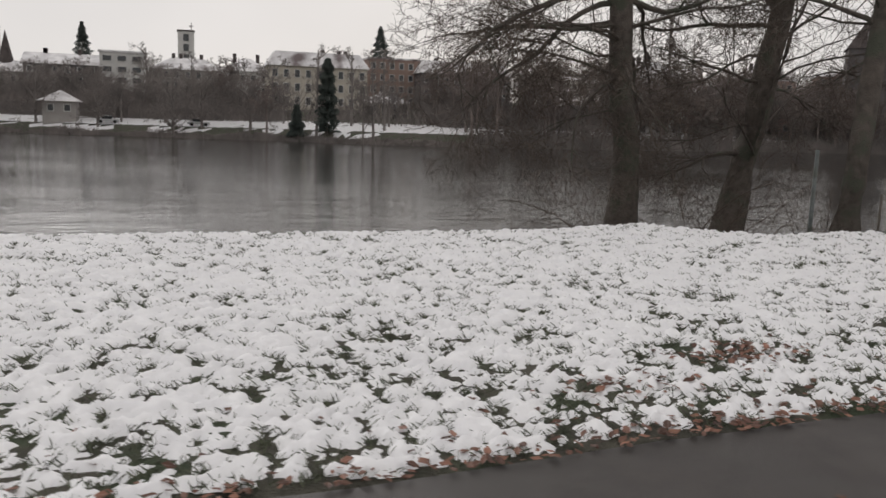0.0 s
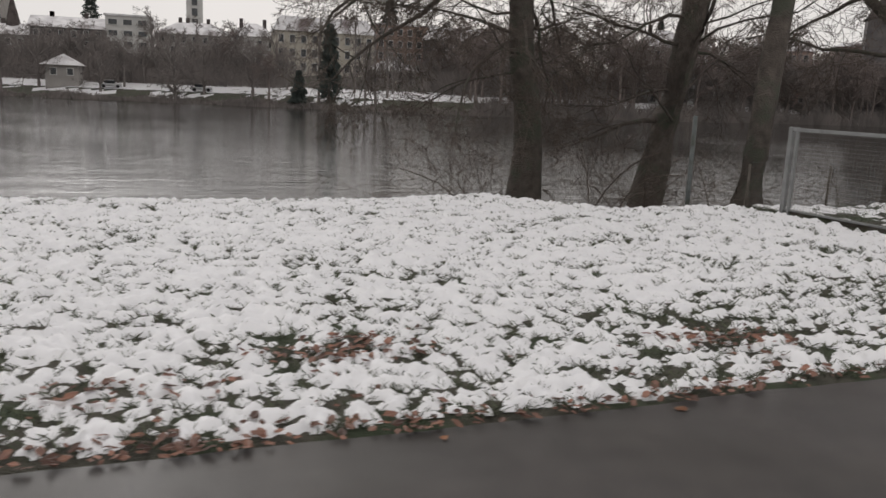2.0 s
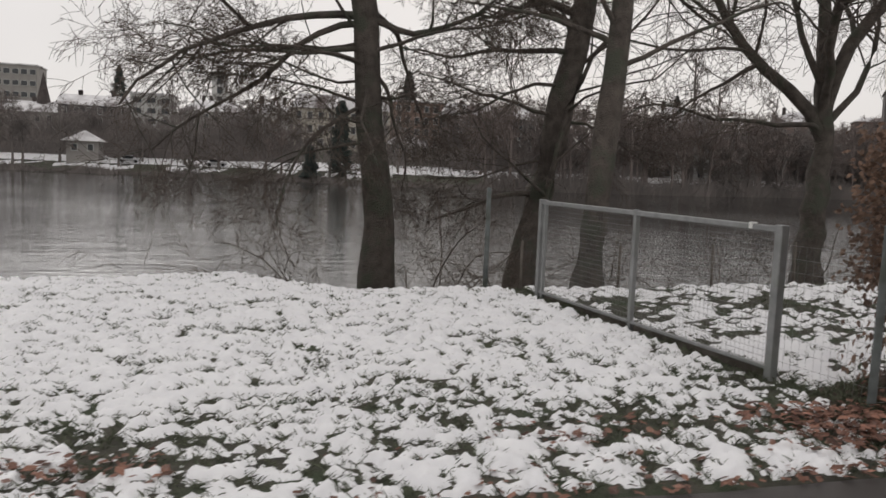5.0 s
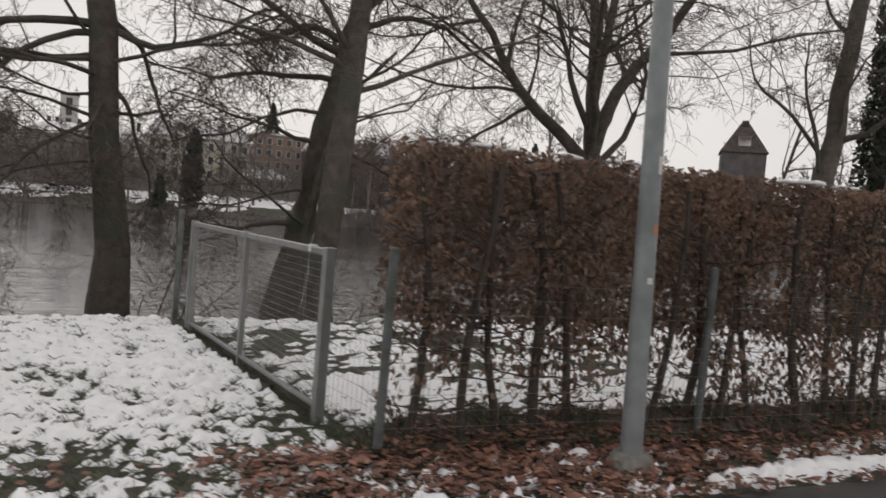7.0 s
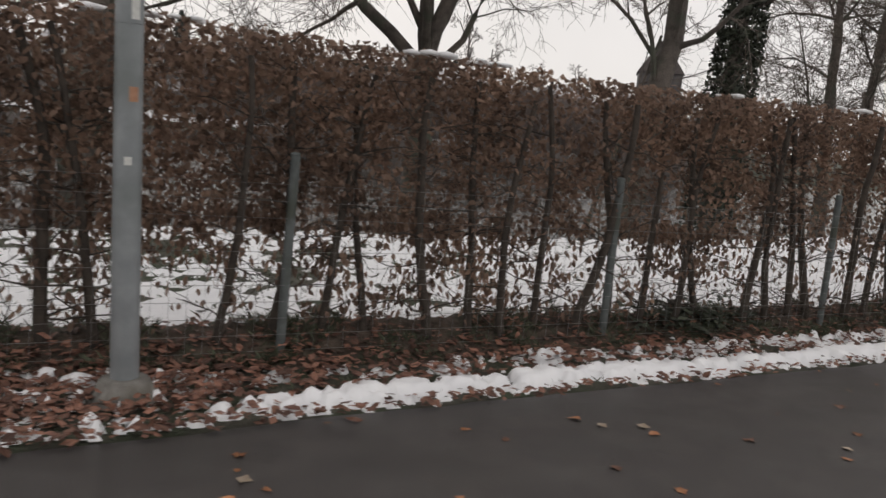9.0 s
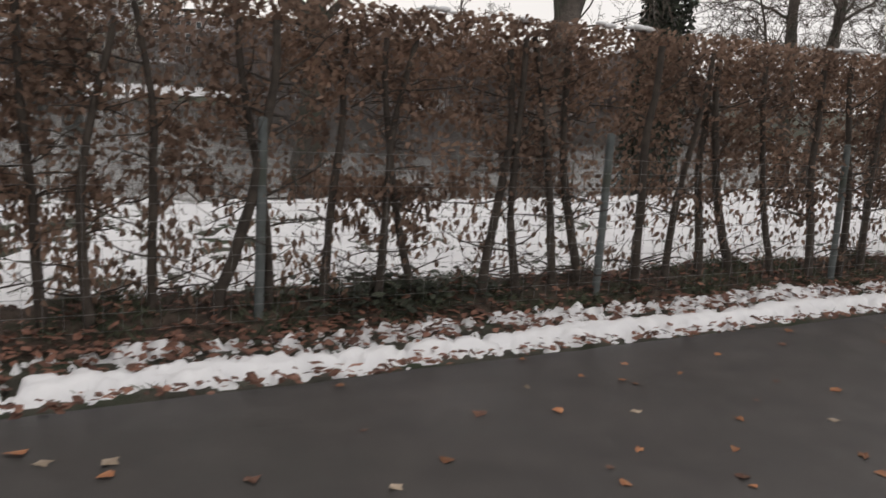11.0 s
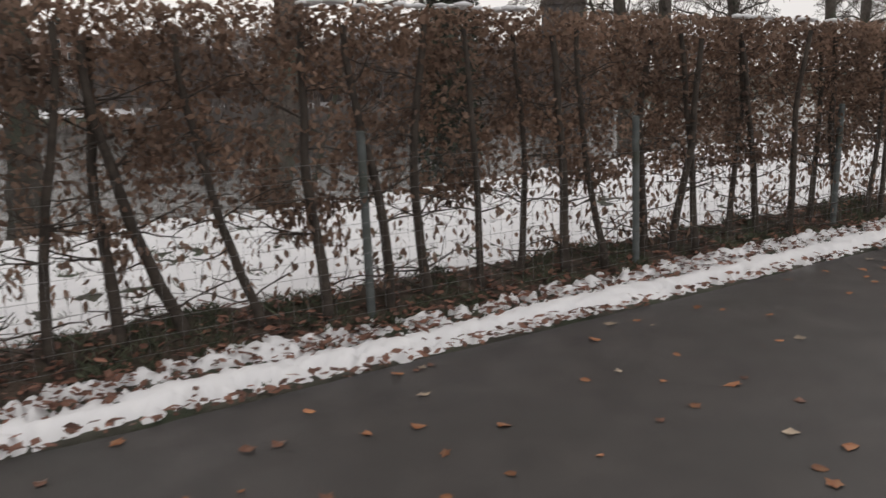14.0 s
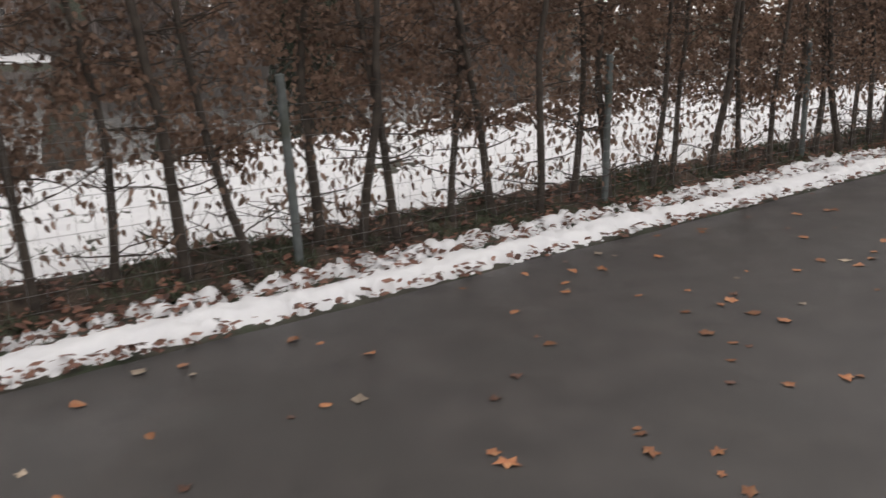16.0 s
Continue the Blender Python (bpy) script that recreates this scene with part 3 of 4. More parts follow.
tree("bank_tree", 13.25, 13.3, -1.3, (11, 0.27, 0.8, 0),
     [(0.43, 8, 18, 6.0, 0.075), (0.46, 160, 40, 3.4, 0.09), (0.50, 40, 48, 3.6, 0.11), (0.48, 200, 50, 3.4, 0.08)] + upright_limbs(rr, 6, 0.5, 0.95, 3.6, 0.09), 73, TREE_LABEL, (8, 8, 7), 0.03, 0.006)
tree("bank_tree", 21.0, 17.2, -1.6, (5.8, 0.40, 0.3, 0),
     [(0.72, 165, 70, 8.0, 0.17), (0.80, 80, 82, 8.5, 0.19), (0.84, 15, 66, 8.5, 0.18), (0.80, 140, 80, 8.0, 0.15), (0.75, 185, 25, 5.0, 0.07), (0.78, 350, 42, 6.5, 0.09), (0.83, 250, 65, 6.5, 0.11),
      (0.9, 200, 52, 6, 0.09), (0.9, 5, 58, 7, 0.10)], 74, "broad bare tree with several stems rising from one base", (11, 9, 7), 0.03, 0.0055, slim=1.15)
tree("bank_tree", 24.6, 13.6, -0.9, (12, 0.30, 2.1, 0.3), upright_limbs(rr, 10, 0.3, 0.95, 4.5, 0.10), 75, "bare tree leaning over the river bank", (9, 8, 6), 0.03, 0.007)
tree("bank_tree", 27.2, 18.5, -1.9, (7, 0.09, 2.4, 0), upright_limbs(rr, 6, 0.35, 0.95, 3.0, 0.04), 76, "slender leaning bare sapling on the river bank", (5, 5, 4), 0.02, 0.005)
ivy_tree = tree("ivy_tree", 30.4, 16.5, -0.9, (12, 0.30, 0.5, 0), upright_limbs(rr, 8, 0.45, 0.95, 4.0, 0.10), 77, "bare tree with its trunk clad in dark ivy", (9, 8, 6), 0.03, 0.008)
pair_a = tree("bank_tree", 40.4, 20.1, -1.0, (11, 0.28, -0.6, 0.2), [(0.30, 175, 22, 5.0, 0.13), (0.36, 20, 45, 4.5, 0.12)] + upright_limbs(rr, 8, 0.4, 0.95, 4.2, 0.10), 78, TREE_LABEL, (9, 8, 6), 0.03, 0.010)
pair_b = tree("bank_tree", 41.8, 20.1, -1.0, (11, 0.30, 1.0, 0), [(0.33, 170, 35, 4.0, 0.11), (0.30, 5, 30, 5.0, 0.12)] + upright_limbs(rr, 8, 0.4, 0.95, 4.2, 0.10), 79, TREE_LABEL, (9, 8, 6), 0.03, 0.010)
for k, (x, y, s, turn) in enumerate(((48, 21.5, 1.0, 40), (54, 20.5, 1.0, 130), (62, 24, 1.1, 220), (72, 27, 1.1, 300))):
    copy_thing((pair_a, pair_b)[k % 2], pose(x, y, -0.4, 0, 0, turn) @ Matrix.Scale(s, 4))


def ivy_leaves(parent, seed, height, radius, number):
    rng = np.random.RandomState(seed)
    vs, fs = [], []
    for _ in range(number):
        t = rng.uniform(0, 1)
        a, r = rng.uniform(0, 6.283), radius * (1.15 - 0.4 * t) * rng.uniform(0.9, 1.7)
        c = np.array([0.5 * t + math.cos(a) * r, math.sin(a) * r, 0.2 + t * height])
        u, w = rng.normal(0, 1, 3), rng.normal(0, 1, 3)
        u, w = u / np.linalg.norm(u) * 0.09, w / np.linalg.norm(w) * 0.07
        k = len(vs)
        vs += [c - u, c + w, c + u, c - w]
        fs.append((k, k + 1, k + 2, k + 3))
    ob = mesh_object("ivy", vs, fs, M_IVY, parent, "dark green ivy")
    ob["kind"] = "stuff"


ivy_leaves(ivy_tree, 5, 9.5, 0.45, 6500)


def shrub(x, y, z, seed, number, length, lean, label, mat=None):
    rng = random.Random(seed)
    ob = new("bare_shrub")
    ob.location = (x, y, z)
    stems, twigs = Tubes(), Tubes()
    for _ in range(number):
        a = rng.uniform(0, 2 * math.pi)
        d = Vector((math.cos(a) * 0.6 + lean[0], math.sin(a) * 0.5 + lean[1], rng.uniform(0.5, 1.1)))
        q = wander(Vector((rng.gauss(0, 0.15), rng.gauss(0, 0.15), -0.1)), d, length * rng.uniform(0.6, 1.1), 8, rng, 0.12, 0.13)
        stems.add(q, taper(0.022, 0.007, len(q)), 5)
        sprout(stems, twigs, q, 0.02, length, 1, rng, (0, 9, 5), 0.06, 0.004)
    stems.make("stem_tangle", mat or M_TWIG, ob)
    twigs.make("twig_tangle", mat or M_TWIG, ob, smooth=False)["kind"] = "stuff"
    return tagged(ob, label, "shrub")


SHRUB = "bare arching shrub on the bank over the water"
shrub(9.0, 14.6, -1.7, 81, 9, 3.6, (-0.9, -0.1), SHRUB)
shrub(11.8, 14.5, -1.7, 82, 8, 2.8, (0.1, -0.1), SHRUB)
shrub(12.7, 15.5, -1.9, 83, 7, 3.0, (-0.3, 0), SHRUB)
shrub(16.5, 14.5, -1.7, 84, 8, 3.0, (0.2, 0), SHRUB)
shrub(19.0, 14.8, -1.6, 85, 8, 3.2, (0.0, 0), SHRUB)
shrub(10.9, 15.6, -1.9, 87, 9, 4.0, (0.1, 0), SHRUB)
shrub(13.9, 15.2, -1.8, 88, 8, 3.2, (-0.2, 0), SHRUB)
shrub(24.0, 15.5, -1.5, 86, 8, 3.2, (0.1, 0), SHRUB)


# ---- fences ----
def cylinder_bm(r0, r1, h, sides=12, z0=0.0, cap=True):
    bm = bmesh.new()
    bmesh.ops.create_cone(bm, cap_ends=cap, segments=sides, radius1=r0, radius2=r1, depth=h, matrix=Matrix.Translation((0, 0, z0 + h / 2)))
    return bm


def wire_bay(name, length, z0, z1, step_h, step_v, r, parent, m, mat=None):
    """A grid of thin crossing wires in the plane x-z, from x = 0 to length."""
    t = Tubes()
    for i in range(int(round((z1 - z0) / step_h)) + 1):
        z = z0 + i * step_h
        t.add([Vector((0, 0, z)), Vector((length / 2, 0.004, z)), Vector((length, 0, z))], [r] * 3, 3)
    for i in range(1, int(length / step_v)):
        t.add([Vector((i * step_v, 0.003, z0)), Vector((i * step_v, 0.003, z1))], [r * 0.8] * 2, 3)
    ob = t.make(name, mat or M_WIRE, parent, "", False)
    ob.matrix_basis = m
    return ob


# garden fence along the hedge
fence = tagged(new("wire_fence"), "green-grey tube posts with square wire mesh before the hedge", "fence")
fence.location = (11.44, 4.60, 0)
POSTS = [11.44, 13.92, 16.50, 19.09, 21.86, 24.39, 27.34, 30.45, 32.9, 35.4, 38.0]
post_bm = cylinder_bm(0.03, 0.03, 1.38, 12, -0.1, False)
bmesh.ops.create_uvsphere(post_bm, u_segments=10, v_segments=5, radius=0.033, matrix=Matrix.Translation((0, 0, 1.28)) @ Matrix.Diagonal((1, 1, 0.5, 1)))
first = part("post", post_bm, M_POST, fence, smooth=True)
leans = random.Random(3)
first.matrix_basis = pose(0, 0, 0, 0, 0.5)
for x in POSTS[1:]:
    shared("post", first.data, fence, pose(x - 11.44, 0.02 * leans.gauss(0, 1), 0, leans.gauss(0, 0.8), leans.gauss(0, 0.8), leans.uniform(0, 90)))
for a, c in zip(POSTS, POSTS[1:]):
    wire_bay("wire_mesh", c - a, 0.08, 1.10, 0.102, 0.10, 0.0016, fence, pose(a - 11.44, -0.034, 0))

# panel fence running from the hedge to the river
panel = tagged(new("fence_panel"), "galvanised steel frame fence with welded mesh on the lawn", "fence")
panel.location = (10.79, 9.28, -0.03)
PX, PY = 0.50, -3.80
plen, pang = math.hypot(PX, PY), math.degrees(math.atan2(PY, PX))


def panel_part(name, bm, mat, label=""):
    ob = part(name, bm, mat, panel, label)
    ob.matrix_basis = pose(0, 0, 0, 0, 0, pang)
    return ob


for s, wide in ((0.0, 0.032), (0.10, 0.022), (1.94, 0.026), (plen, 0.038)):
    panel_part("post", box_bm(s - wide, s + wide, -wide, wide, -0.25, 1.25, bevel=0.006), M_STEEL)
panel_part("top_rail", box_bm(0.033, plen - 0.04, -0.024, 0.024, 1.19, 1.238, bevel=0.006), M_STEEL)
panel_part("bottom_rail", box_bm(0.033, plen - 0.04, -0.018, 0.018, 0.10, 0.13, bevel=0.005), M_STEEL)
panel_part("kick_board", box_bm(0.04, plen - 0.045, 0.02, 0.05, -0.06, 0.11, bevel=0.008), M_WOOD, "weathered dark board along the foot")
wire_bay("wire_mesh", plen - 0.08, 0.14, 1.18, 0.052, 0.052, 0.0017, panel, pose(0, 0, 0, 0, 0, pang) @ pose(0.04, 0, 0))
panel_part("bracket", box_bm(plen - 0.33, plen - 0.29, -0.03, 0.03, 1.195, 1.25, bevel=0.004), M_STICKER, "pale clip on the top rail")

link = tagged(new("wire_fence"), "low square wire mesh between steel post and hedge", "fence")
link.location = (11.32, 5.47, 0)
llen, lang = math.hypot(0.15, 0.86), math.degrees(math.atan2(-0.86, 0.15))
wire_bay("wire_mesh", llen, 0.05, 1.07, 0.102, 0.07, 0.0015, link, pose(0, 0, 0, 0, 0, lang))

# low fence on the crest of the bank
bank = tagged(new("wire_fence"), "low dark fence of thin posts and fine wire along the crest", "fence")
bank.location = (9.9, 10.0, 0)
BANK = [(10.9, 10.22), (12.3, 10.15), (13.9, 10.35), (15.6, 10.75), (17.4, 10.5), (19.2, 10.35), (21.2, 10.3), (23.4, 10.55), (25.6, 10.9), (28, 11.5)]
thin = part("post", cylinder_bm(0.022, 0.02, 1.1, 8, -0.3), M_WOOD, bank, smooth=True)
thin.matrix_basis = pose(1.0, 0.22, -0.18)
for x, y in BANK[1:]:
    shared("post", thin.data, bank, pose(x - 9.9, y - 10.0, -0.18, leans.gauss(0, 2), leans.gauss(0, 2)))
for (xa, ya), (xb, yb) in zip(BANK, BANK[1:]):
    ln = math.hypot(xb - xa, yb - ya)
    wire_bay("wire_mesh", ln, -0.15, 0.70, 0.17, 0.06, 0.0018, bank, pose(xa - 9.9, ya - 10.0, -0.05, 0, 0, math.degrees(math.atan2(yb - ya, xb - xa))), M_POST)
pole = tagged(part("marker_post", cylinder_bm(0.04, 0.036, 2.6, 12, -1.2), M_POST, smooth=True), "grey weathered post standing on the bank", "post")
pole.location = (10.87, 11.7, -0.12)

# ---- lamp post ----
lamp = tagged(new("street_lamp"), "grey tapered steel lamp post on a concrete foot", "lamp post")
lamp.location = (12.96, 4.10, 0)
lamp.rotation_euler = (0, radians(-1.4), 0)
foot = bmesh.new()
bmesh.ops.create_cone(foot, cap_ends=True, segments=20, radius1=0.185, radius2=0.115, depth=0.13, matrix=Matrix.Translation((0, 0, 0.055)))
bmesh.ops.bevel(foot, geom=[e for e in foot.edges if e.calc_length() < 0.07 and abs(e.verts[0].co.z - e.verts[1].co.z) < 0.01], offset=0.012, segments=2, affect="EDGES")
part("foot", foot, M_CONCRETE, lamp, "rough concrete foot")
part("lower_pole", cylinder_bm(0.070, 0.0656, 1.75, 24, 0.1, False), M_LAMP, lamp, smooth=True)
part("upper_pole", cylinder_bm(0.0655, 0.050, 4.6, 24, 1.852, False), M_LAMP, lamp, smooth=True)


def wrap(parent, r, z0, z1, a0, a1, mat, label):
    vs, fs = [], []
    for k in range(7):
        a = radians(a0 + (a1 - a0) * k / 6)
        vs += [(math.cos(a) * r, math.sin(a) * r, z0), (math.cos(a) * r, math.sin(a) * r, z1)]
    for k in range(6):
        fs.append((2 * k, 2 * k + 2, 2 * k + 3, 2 * k + 1))
    return mesh_object("sticker", vs, fs, mat, parent, label, True)


wrap(lamp, 0.0725, 1.19, 1.23, 250, 278, M_STICKER, "small white sticker")
wrap(lamp, 0.0705, 1.49, 1.56, 265, 300, M_STICKER_RED, "faded orange sticker")
wrap(lamp, 0.067, 1.87, 1.98, 270, 305, M_STICKER, "pale torn sticker")


# ---- beech hedge ----
hedge = tagged(new("beech_hedge"), "clipped beech hedge with brown winter leaves and bare stems", "hedge")
hedge.location = (11.52, 4.80, 0)
hedge.rotation_euler = (0, 0, radians(-0.35))
H1 = 27.5


def hedge_top(x):
    return np.interp(x, [0, 5, 9, 30], [2.0, 2.02, 2.12, 2.17])


hr = random.Random(91)
stem_meshes = []
for k in range(9):
    t = Tubes()
    q = wander(Vector((0, 0, -0.08)), Vector((hr.gauss(0, 0.02), hr.gauss(0, 0.02), 1)), 2.0, 11, hr, 0.055, -0.14)
    q = [Vector((p.x, p.y * 0.5, p.z)) for p in q]
    t.add(q, taper(0.038, 0.021, len(q)), 7)
    for _ in range(15):
        i = hr.randint(1, 9)
        d = Vector((hr.choice((-1, 1)) * hr.uniform(0.5, 1), hr.gauss(0, 0.4), hr.uniform(-0.1, 0.6)))
        s = wander(q[i], d, hr.uniform(0.25, 0.55), 4, hr, 0.2)
        t.add(s, taper(0.007, 0.003, len(s)), 4)
        for _ in range(3):
            w = wander(s[hr.randint(1, 3)], Vector((hr.gauss(0, 1), hr.gauss(0, 0.6), hr.gauss(0, 0.5))), 0.2, 3, hr, 0.2)
            t.add(w, taper(0.003, 0.002, len(w)), 3)
    me = t.make("stem", M_STEM, None).data
    bpy.data.objects.remove(bpy.context.scene.objects["stem"])
    stem_meshes.append(me)
# each stem: its place along the hedge and its lean
STEMS = [(0.12, -4), (0.50, -5), (0.83, -9), (1.10, -7), (1.36, -6), (2.02, -1), (2.35, -4), (2.68, -7), (3.03, -7), (3.46, 0), (3.80, -5), (4.06, -2), (4.39, -4), (4.70, -6),
         (5.06, -3), (5.40, -5), (5.77, -8), (6.09, -6), (6.58, 2), (6.91, -7), (7.25, -9), (7.56, -13), (7.99, -3), (8.36, -3), (8.75, -1), (9.15, -9), (9.61, -9), (10.04, -2),
         (10.52, -2), (10.88, -4), (11.28, -4), (11.70, -3), (12.15, -3), (12.55, -6), (13.08, -5), (13.39, -6), (13.68, -8), (14.18, 1), (14.59, -10), (15.05, -3), (15.47, -8),
         (15.90, -4), (16.44, -1), (16.74, -6), (17.34, -5), (17.82, -8), (18.30, -4), (18.73, -8)]
while STEMS[-1][0] < H1 - 0.5:
    STEMS.append((STEMS[-1][0] + hr.uniform(0.32, 0.5), hr.uniform(-9, 0)))
for x, lean in STEMS:
    s = hr.uniform(0.8, 1.2)
    shared("stem", stem_meshes[hr.randint(0, 8)], hedge, pose(x, hr.gauss(-0.08, 0.03), 0, hr.gauss(0, 1.2), lean + 2 + hr.gauss(0, 0.6), hr.choice((0, 180))) @ Matrix.Diagonal((s, s, hr.uniform(0.95, 1.0) * float(hedge_top(x)) / 2.02, 1)))


def hedge_leaves():
    rng = np.random.RandomState(92)
    upper, lower = 112000, 30000
    lx = rng.uniform(-0.02, H1, upper + lower)
    lz = np.concatenate([0.80 + (hedge_top(lx[:upper]) - 0.80) * rng.uniform(size=upper), 0.15 + 0.80 * rng.beta(1.7, 1.1, lower)])
    clump = grid_noise(lx * 1.9, lz * 2.0, 5) + 0.7 * grid_noise(lx * 5.5, lz * 4.0, 6)
    low = np.arange(lx.size) >= upper
    luck = rng.uniform(size=lx.size)
    open_up = np.interp(lx, [0, 2.0, 4.0, 7.5, 12, 14, 30], [0.0, 0.05, 0.27, 0.33, 0.31, 0.14, 0.10]) * np.interp(lz, [0.8, 1.5, 1.95, 2.1], [1, 1, 0.5, 0.2])
    keep = np.where(low, (clump > 0.06 + 0.22 * np.clip(lx - 5, 0, 2) / 2) | (luck < 0.16), (clump > -0.30 - 0.2 * (lz - 1.2) + 1.3 * open_up) | (luck < 0.50 - 0.75 * open_up))
    keep &= lz < hedge_top(lx) + 0.06 * grid_noise(lx * 2.1, lx * 0 + 5, 9) + 0.03 * grid_noise(lx * 9, lx * 0 + 2, 10)
    lx, lz, low = lx[keep], lz[keep], low[keep]
    count = lx.size
    c = np.stack([lx, np.clip(rng.normal(0.07, 0.14, count), -0.15, 0.36), lz], 1)
    a = rng.uniform(0, 6.283, count)
    flat = np.where(low, 0.35, 0.6)
    hang = np.stack([np.cos(a) * flat, np.sin(a) * flat, rng.uniform(-1.0, 0.15, count) - 0.4 * low], 1)
    hang /= np.linalg.norm(hang, axis=1)[:, None]
    side = np.cross(hang, rng.normal(0, 1, (count, 3)))
    side /= np.linalg.norm(side, axis=1)[:, None]
    nrm = np.cross(hang, side)
    ln = rng.uniform(0.040, 0.074, count)[:, None] * (1 + 0.12 * low[:, None])
    wd = rng.uniform(0.010, 0.019, count)[:, None]
    curl = rng.uniform(0.002, 0.014, count)[:, None]
    v = np.stack([c, c + hang * ln * 0.3 + side * wd + nrm * curl, c + hang * ln * 0.68 + side * wd * 0.8 + nrm * curl * 0.6, c + hang * ln - nrm * 0.008,
                  c + hang * ln * 0.68 - side * wd * 0.8 + nrm * curl * 0.6, c + hang * ln * 0.3 - side * wd + nrm * curl], 1).reshape(-1, 3)
    k = np.arange(count)[:, None] * 6
    f = np.concatenate([k + [0, 1, 5], k + [1, 2, 4], k + [1, 4, 5], k + [2, 3, 4]])
    ob = mesh_object("foliage", v.tolist(), f.tolist(), M_LEAF, hedge, "dry rust-brown beech leaves")
    ob["kind"] = "stuff"


hedge_leaves()


def hedge_snow():
    t_rng = np.random.RandomState(93)
    bm = bmesh.new()
    for _ in range(340):
        x = t_rng.uniform(0.2, H1)
        if grid_noise(np.array(x * 0.5), np.array(3.0), 14) < 0.0:
            continue
        s = t_rng.uniform(0.025, 0.062)
        m = Matrix.Translation((x, t_rng.normal(-0.03, 0.09), float(hedge_top(x)) - 0.02)) @ Matrix.Diagonal((s * t_rng.uniform(1, 1.9), s, s * 0.42, 1))
        bmesh.ops.create_icosphere(bm, subdivisions=1, radius=1.0, matrix=m)
    ob = part("snow_cap", bm, M_SNOW, hedge, "small lumps of snow on the clipped top", smooth=True)
    ob["kind"] = "stuff"


hedge_snow()


tagged(sheet("hedge_bed", np.arange(11.1, 39.2, 0.07), np.arange(4.4, 5.5, 0.07), bed_z, M_SOIL), "low uneven bank of dark soil under the hedge", "soil", kind="stuff")
rng = np.random.RandomState(131)
bx, by = 11.5 + 26 * rng.uniform(size=1700) ** 1.2, rng.uniform(4.4, 5.0, 1700)
bz = np.maximum(bed_z(bx, by), ground_z(bx, by)) + 0.005
litter("bed_litter", list(zip(bx.tolist(), by.tolist(), bz.tolist())), 132, M_LITTER, "wet brown leaves caught at the foot of the hedge")
bed_x, bed_y = np.meshgrid(np.arange(11.3, 34, 0.04), np.arange(4.46, 4.98, 0.04))
blades("bank_grass", [((bed_x, bed_y, bed_x * 0 - 1 + 1.3 * (grid_noise(bed_x * 2.2, bed_y * 2.2, 18) < 0.0)), lambda x, y: y > 4.4, 4200)], 134, "dark green grass and weeds on the hedge bank", 0.07, bed_z)
bx, by = rng.normal(17.45, 0.33, 520), rng.normal(4.68, 0.10, 520)
bz = bed_z(bx, by) + 0.01 + 0.13 * rng.uniform(size=520) ** 1.5
litter("ivy_patch", list(zip(bx.tolist(), by.tolist(), bz.tolist())), 133, M_IVY, "low green ivy growing at the foot of the hedge", 0.036)


